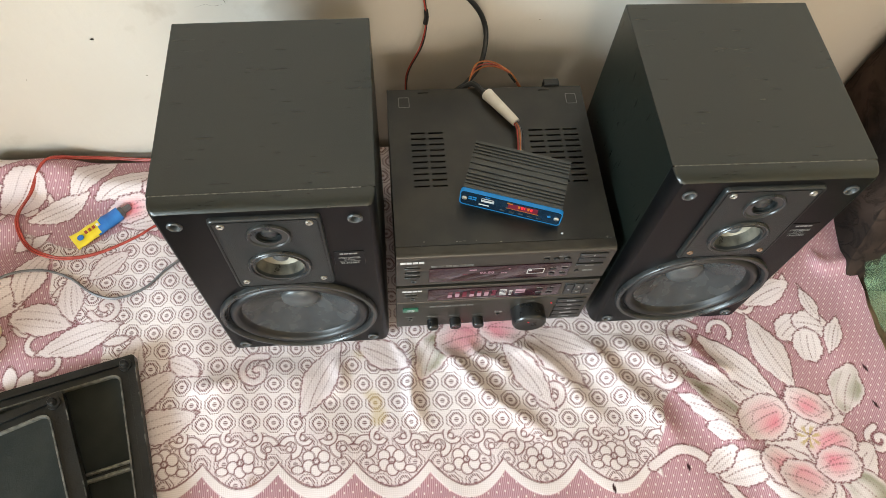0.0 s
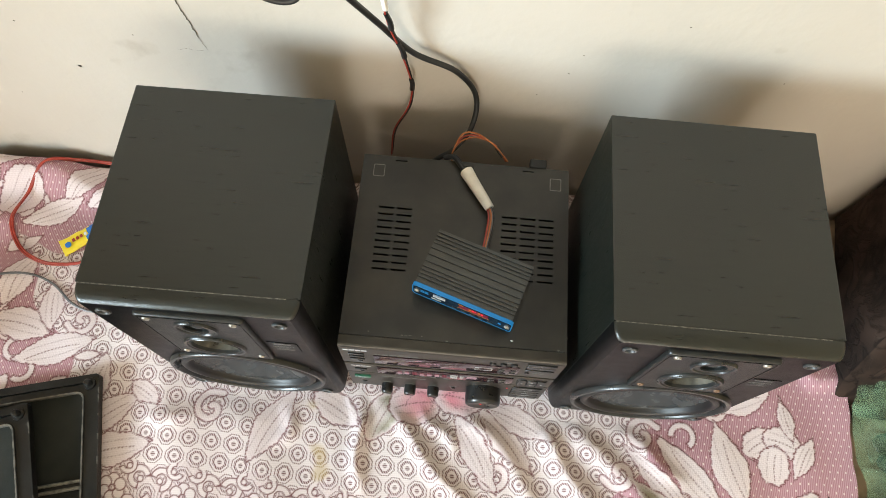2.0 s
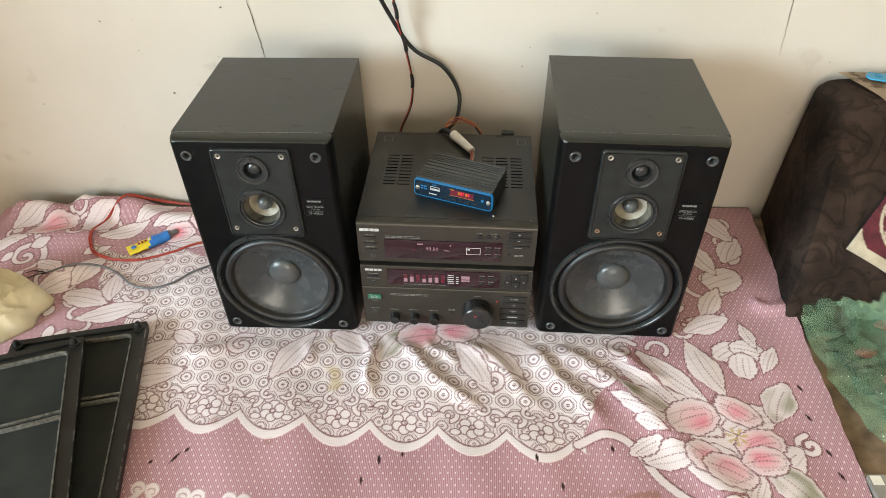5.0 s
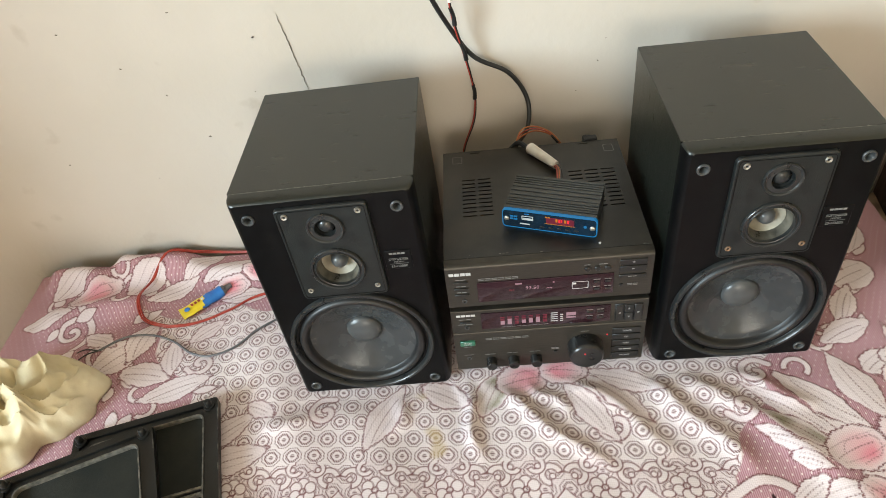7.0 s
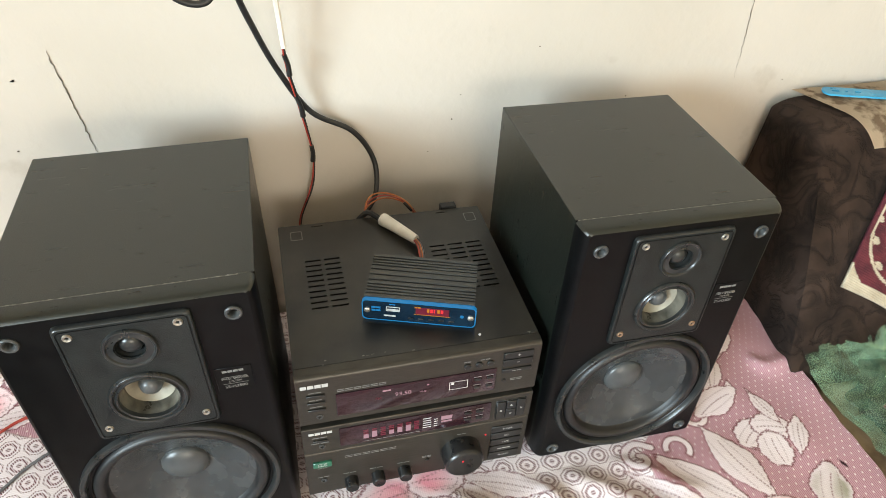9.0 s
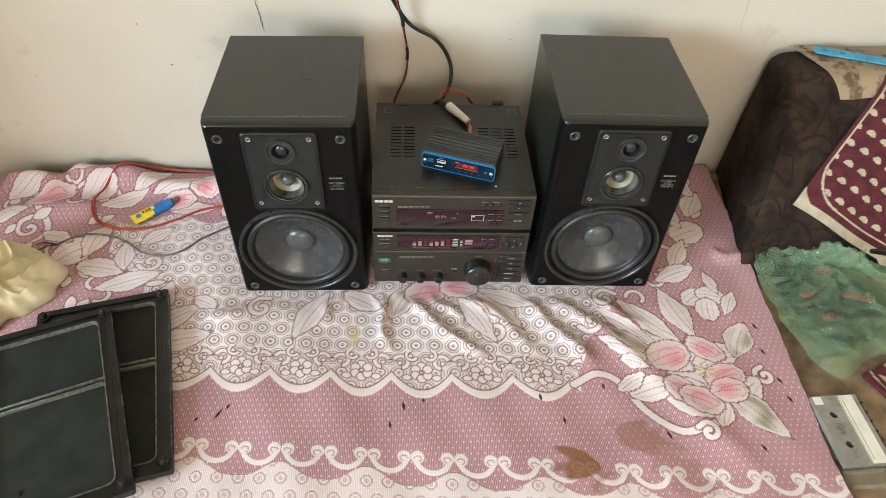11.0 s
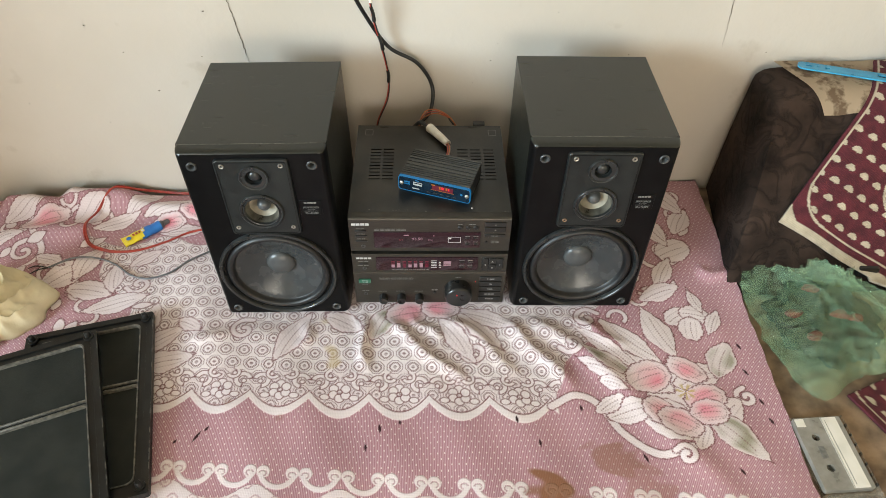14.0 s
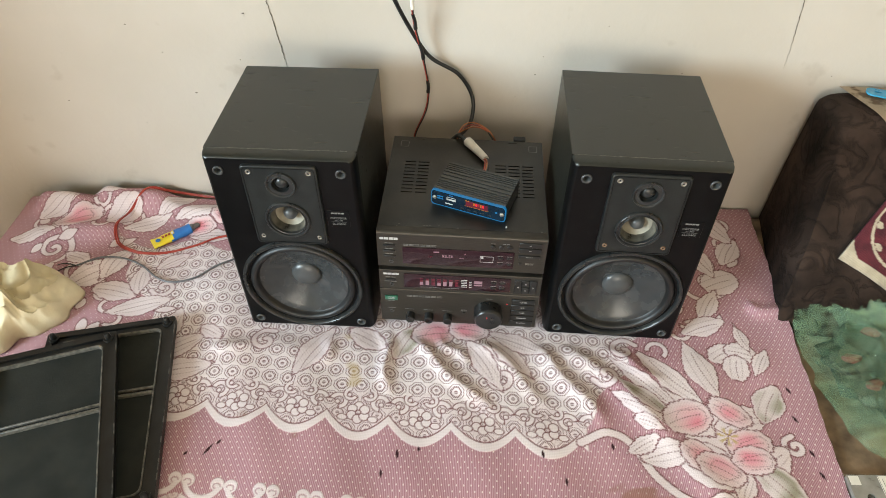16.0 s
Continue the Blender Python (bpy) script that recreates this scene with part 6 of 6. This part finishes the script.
def plastic_bag():
    bg = thing("plastic_bag", pose(0.682, -0.055, -0.006), "crumpled translucent green plastic bag with red things inside", "plastic bag")
    rng = random.Random(4)
    # planes that cut the film into flat facets with sharp creases
    planes = []
    for _ in range(30):
        n = Vector((rng.gauss(0, 1), rng.gauss(0, 1), rng.gauss(0, 1))).normalized()
        planes.append((n, rng.uniform(0.70, 1.0)))
    creases = [(Vector((rng.gauss(0, 1), rng.gauss(0, 1), 0.5 * rng.gauss(0, 1))).normalized(), rng.uniform(-0.45, 0.45), rng.uniform(0.05, 0.12)) for _ in range(16)]
    bm = bmesh.new()
    bmesh.ops.create_icosphere(bm, subdivisions=7, radius=1)
    for v in bm.verts:
        p = v.co.copy()
        a = math.atan2(p.y, p.x)
        out = 1 + 0.07 * math.cos(2 * a + 0.6) + 0.05 * math.cos(3 * a - 0.8) + 0.22 * math.exp(-((a + 2.05) / 0.20) ** 2) + 0.16 * math.exp(-((a + 0.85) / 0.5) ** 2) + 0.12 * math.exp(-((a - 2.3) / 0.3) ** 2)
        flat = min(d / n.dot(p) for n, d in planes if n.dot(p) > 0.3)
        sag = 0.07 * (0.35 - abs(noise.noise(p * 2.1 + Vector((5, 2, 1))))) + 0.06 * (0.3 - abs(noise.noise(p * 4.0 + Vector((1, 7, 3))))) + sum(c * math.exp(-abs(n.dot(p) - o) / 0.028) for n, o, c in creases) * min(max(p.z * 1.6, 0), 1)
        r = out * (min(flat, 1.25) * 0.94 + sag)
        v.co = Vector((p.x * r * 0.106, p.y * r * 0.118, max(p.z * (min(flat, 1.2) + 1.6 * sag) * 0.056 + 0.020, 0.001)))
    film = bag_material()
    part("film", bm, film, bg, "thin creased green film")
    # the open mouth: a ruffled flap of film behind the bag
    bm = bmesh.new()
    rows = []
    for i in range(61):
        k = i / 60
        row = []
        for j in range(13):
            q = j / 12
            ruffle = (0.004 * math.sin(i * 0.55) + 0.003 * math.sin(i * 1.27 + 1)) * (0.3 + q)
            row.append(bm.verts.new((-0.088 + 0.170 * k - 0.012 * q * math.cos(k * 3), 0.040 + 0.055 * math.sin(math.pi * min(k * 1.15, 1)) ** 0.8 + 0.030 * q + ruffle,
                                     0.006 + (0.030 * math.sin(math.pi * k) + 0.012) * q * (1.4 - 0.6 * q) + 0.6 * ruffle)))
        rows.append(row)
    for a, c in zip(rows, rows[1:]):
        for j in range(12):
            bm.faces.new((a[j], c[j], c[j + 1], a[j + 1]))
    part("mouth", bm, film, bg, "ruffled open mouth of the bag")
    REDTHING = surface("red_wrapper", (0.10, 0.010, 0.010), (0.17, 0.020, 0.018), 60, 0.5, 0, 0.3, 200)
    DARKTHING = surface("dark_contents", (0.012, 0.016, 0.011), (0.045, 0.042, 0.028), 45, 0.6, 0, 0.5, 120)
    b2 = bmesh.new()
    bmesh.ops.create_icosphere(b2, subdivisions=5, radius=1)
    for v in b2.verts:
        k = 1 + 0.30 * noise.noise(v.co * 2.2) + 0.16 * noise.noise(v.co * 5.5)
        v.co = Vector((v.co.x * 0.072 * k, v.co.y * 0.074 * k - 0.004, 0.017 + v.co.z * 0.014 * k))
    part("contents", b2, DARKTHING, bg, "dark folded contents")
    rng = random.Random(11)
    for x, y in ((-0.004, 0.050), (0.040, -0.008), (0.018, -0.002), (-0.048, 0.004), (-0.036, -0.040)):
        b2 = bmesh.new()
        bmesh.ops.create_icosphere(b2, subdivisions=3, radius=0.008)
        for v in b2.verts:
            v.co = Vector((v.co.x * 1.5, v.co.y * 0.9, v.co.z * 0.6)) * (1 + 0.6 * noise.noise(v.co * 140 + Vector((x * 90, 0, 0)))) + Vector((x, y, 0.031))
        part("red_wrapper", b2, REDTHING, bg, "crumpled red wrapper")
    return bg


plastic_bag()

# ---- cassette in its open case ----
SMOKE = surface("smoked_cassette_shell", (0.20, 0.19, 0.165), (0.29, 0.275, 0.245), 60, 0.3, 0, 0.1, 300)
LABELW = surface("white_paper_label", (0.70, 0.67, 0.60), (0.80, 0.77, 0.71), 40, 0.7, 0, 0.1, 300)


def clear_plastic():
    m, nt, b = material("scratched_clear_plastic", 0.25)
    col, fac, _ = noise_mix(nt, ((0.24, 0.22, 0.17), (0.46, 0.43, 0.36)), 50, 6)
    nt.links.new(col, b.inputs["Base Color"])
    b.inputs["Alpha"].default_value = 0.22
    bumped(nt, b, 200, 0.4)
    return m


CLEAR = clear_plastic()
cs = thing("cassette_case", pose(0.6400, -0.2755, -0.006, 0, 0, 1.5), "open clear cassette case lying on the brown sheet", "cassette case")
part("tray", joined(box(-0.068, 0.004, -0.066, 0.064, 0, 0.0015), box(-0.068, 0.004, -0.066, -0.0645, 0, 0.010), box(0.0025, 0.004, -0.066, 0.064, 0, 0.009), box(-0.068, 0.004, 0.0625, 0.064, 0, 0.008), box(-0.068, 0.004, -0.0470, -0.0458, 0.001, 0.012)), CLEAR, cs, "clear scratched plastic tray", smooth=False)
part("hinge", lathe([(0.0055, 0), (0.0055, 0.003), (0.0030, 0.004), (0, 0.004)], (-0.002, 0, 0), 18), CLEAR, cs).matrix_local = pose(0, -0.0565, 0.002, 90, 0, 0)
for k in range(7):
    part("rim_stud", box(0.0045, 0.0065, 0.050 - k * 0.014, 0.053 - k * 0.014, 0, 0.006), HOLE, cs)
ct = thing("audio_cassette", pose(0.6060, -0.2650, -0.0040, 0, 0, 1.5), "smoky grey audio cassette with a white paper label", "cassette")
hub = [circle(-0.0120, 0.0215, 0.0052, 24), circle(-0.0120, -0.0215, 0.0052, 24)]
bm = sheet(round_rect(0.064, 0.101, 0.002, 3, 0, 0), hub, 0, 0.0085)
bmesh.ops.transform(bm, matrix=Matrix(((1, 0, 0, 0), (0, 0, 1, 0), (0, -1, 0, 0.0085), (0, 0, 0, 1))), verts=bm.verts[:])
sh = part("shell", bm, SMOKE, ct, "smoky translucent shell", smooth=False)
for y in (0.0215, -0.0215):
    bm = lathe([(0.0051, 0), (0.0051, 0.004), (0.0040, 0.005), (0.0030, 0.005), (0.0028, 0.001), (0, 0.001)], (0, 0, 0), 20)
    part("hub", bm, CLEAR, ct, "grey toothed hub").matrix_local = pose(-0.0120, y, 0.0025, 90, 0, 0)
part("label", box(0.0050, 0.0260, -0.0495, 0.0495, 0.0085, 0.0089), LABELW, ct, "white paper label")
part("label_line", joined(*[box(0.0095, 0.0101, -0.045, 0.045, 0.0089, 0.0091), box(0.0055, 0.0060, -0.049, 0.049, 0.0089, 0.0091)]), DIMPRINT, ct)
part("window", box(-0.0160, -0.0080, -0.0085, 0.0085, 0.0085, 0.0088), DIMPRINT, ct)
part("sticker", box(-0.0300, -0.0180, 0.0375, 0.0490, 0.0085, 0.0089), LABELW, ct, "small square sticker")

# ---- yellow box at the bed's side ----
YEL = surface("yellow_plastic_box", (0.62, 0.31, 0.02), (0.72, 0.40, 0.03), 30, 0.4, 0, 0.1, 200)
yb = thing("yellow_box", pose(0.842, -0.105, -0.006, 0, 0, -21), "ribbed yellow plastic box on the bed", "box")
part("box_body", box(-0.030, 0.080, -0.085, 0.080, 0, 0.050, 0.005, 2), YEL, yb)
for k in range(4):
    part("rib", box(-0.0335, -0.0295, -0.070 + k * 0.040, -0.058 + k * 0.040, 0.004, 0.044, 0.001, 1), YEL, yb)

# ---- wall cracks, nicks and window trim ----
CRACK = surface("crack_shadow_grey", (0.10, 0.085, 0.065), (0.22, 0.19, 0.15), 300, 0.9, 0, 0)


def crack(name, pts, w, label, seed):
    rng = random.Random(seed)
    line = catmull([(x, wall_y(x) - 0.0006, z) for x, z in pts], 10)
    bm = bmesh.new()
    prev = None
    for i, p in enumerate(line):
        k = i / (len(line) - 1)
        ww = w * rng.uniform(0.25, 1.0) * (0.35 + 0.65 * math.sin(math.pi * min(k + 0.1, 1)))
        jx = rng.uniform(-0.0010, 0.0010)
        a, c = bm.verts.new((p.x + jx - ww / 2, p.y, p.z)), bm.verts.new((p.x + jx + ww / 2, p.y, p.z + rng.uniform(-0.0006, 0.0006)))
        if prev:
            bm.faces.new((prev[0], prev[1], c, a))
        prev = (a, c)
    bmesh.ops.solidify(bm, geom=bm.faces[:], thickness=0.0004)
    return tagged(bm_object(name, bm, CRACK), label, "crack", kind="structure")


crack("wall_crack_1", [(-0.197, 0.372), (-0.194, 0.350), (-0.190, 0.315), (-0.186, 0.285), (-0.182, 0.254)], 0.0022, "jagged dark hairline crack in the wall paint", 1)
crack("wall_crack_2", [(0.552, 0.430), (0.559, 0.385), (0.563, 0.340), (0.565, 0.305), (0.567, 0.272)], 0.0014, "thin grey hairline crack in the wall paint", 2)
crack("wall_crack_3", [(-0.214, 0.2505), (-0.204, 0.2535), (-0.194, 0.2515), (-0.185, 0.2530)], 0.0009, "short flat hairline crack in the wall paint", 4)
rng = random.Random(9)
nicks = bmesh.new()
for x, z, r in ((-0.340, 0.210, 0.0022), (-0.420, 0.325, 0.0016), (-0.255, 0.270, 0.0014), (0.200, 0.255, 0.0014), (0.300, 0.335, 0.0014), (-0.300, 0.150, 0.0012), (-0.235, 0.345, 0.0020), (-0.375, 0.280, 0.0014),
                (0.172, 0.215, 0.0012), (0.210, 0.285, 0.0013), (-0.480, 0.380, 0.0020), (0.420, 0.262, 0.0012), (-0.330, 0.390, 0.0018), (0.640, 0.262, 0.0012), (-0.560, 0.190, 0.0016), (-0.440, 0.150, 0.0012)):
    vs = [nicks.verts.new((x + r * rng.uniform(0.5, 1.3) * math.cos(k * 0.9), wall_y(x) - 0.0006, z + 0.7 * r * rng.uniform(0.5, 1.3) * math.sin(k * 0.9))) for k in range(7)]
    nicks.faces.new(vs)
bmesh.ops.solidify(nicks, geom=nicks.faces[:], thickness=0.0004)
tagged(bm_object("wall_nicks", nicks, CRACK), "small dark nicks and dents in the wall paint", "wall marks", kind="structure")
TRIM = surface("cream_painted_window_trim", (0.55, 0.50, 0.33), (0.66, 0.61, 0.44), 12, 0.5, 0, 0.2, 100)
w1 = thing("window_1", pose(0, 0, 0), "cream painted window frame in the wall", "window", kind="structure")
part("window_frame", joined(box(0.905, 0.925, 0.272, 0.2845, 0.285, 1.20, 0.002, 1), box(0.925, 1.38, 0.272, 0.2845, 1.18, 1.20, 0.002, 1)), TRIM, w1)
part("window_sill", box(0.890, 1.40, 0.262, 0.284, 0.268, 0.284, 0.003, 2), TRIM, w1)
part("shutter", box(0.926, 1.39, 0.276, 0.283, 0.286, 1.178, 0.002, 1), WHITEPLASTIC, w1, "pale closed shutter")
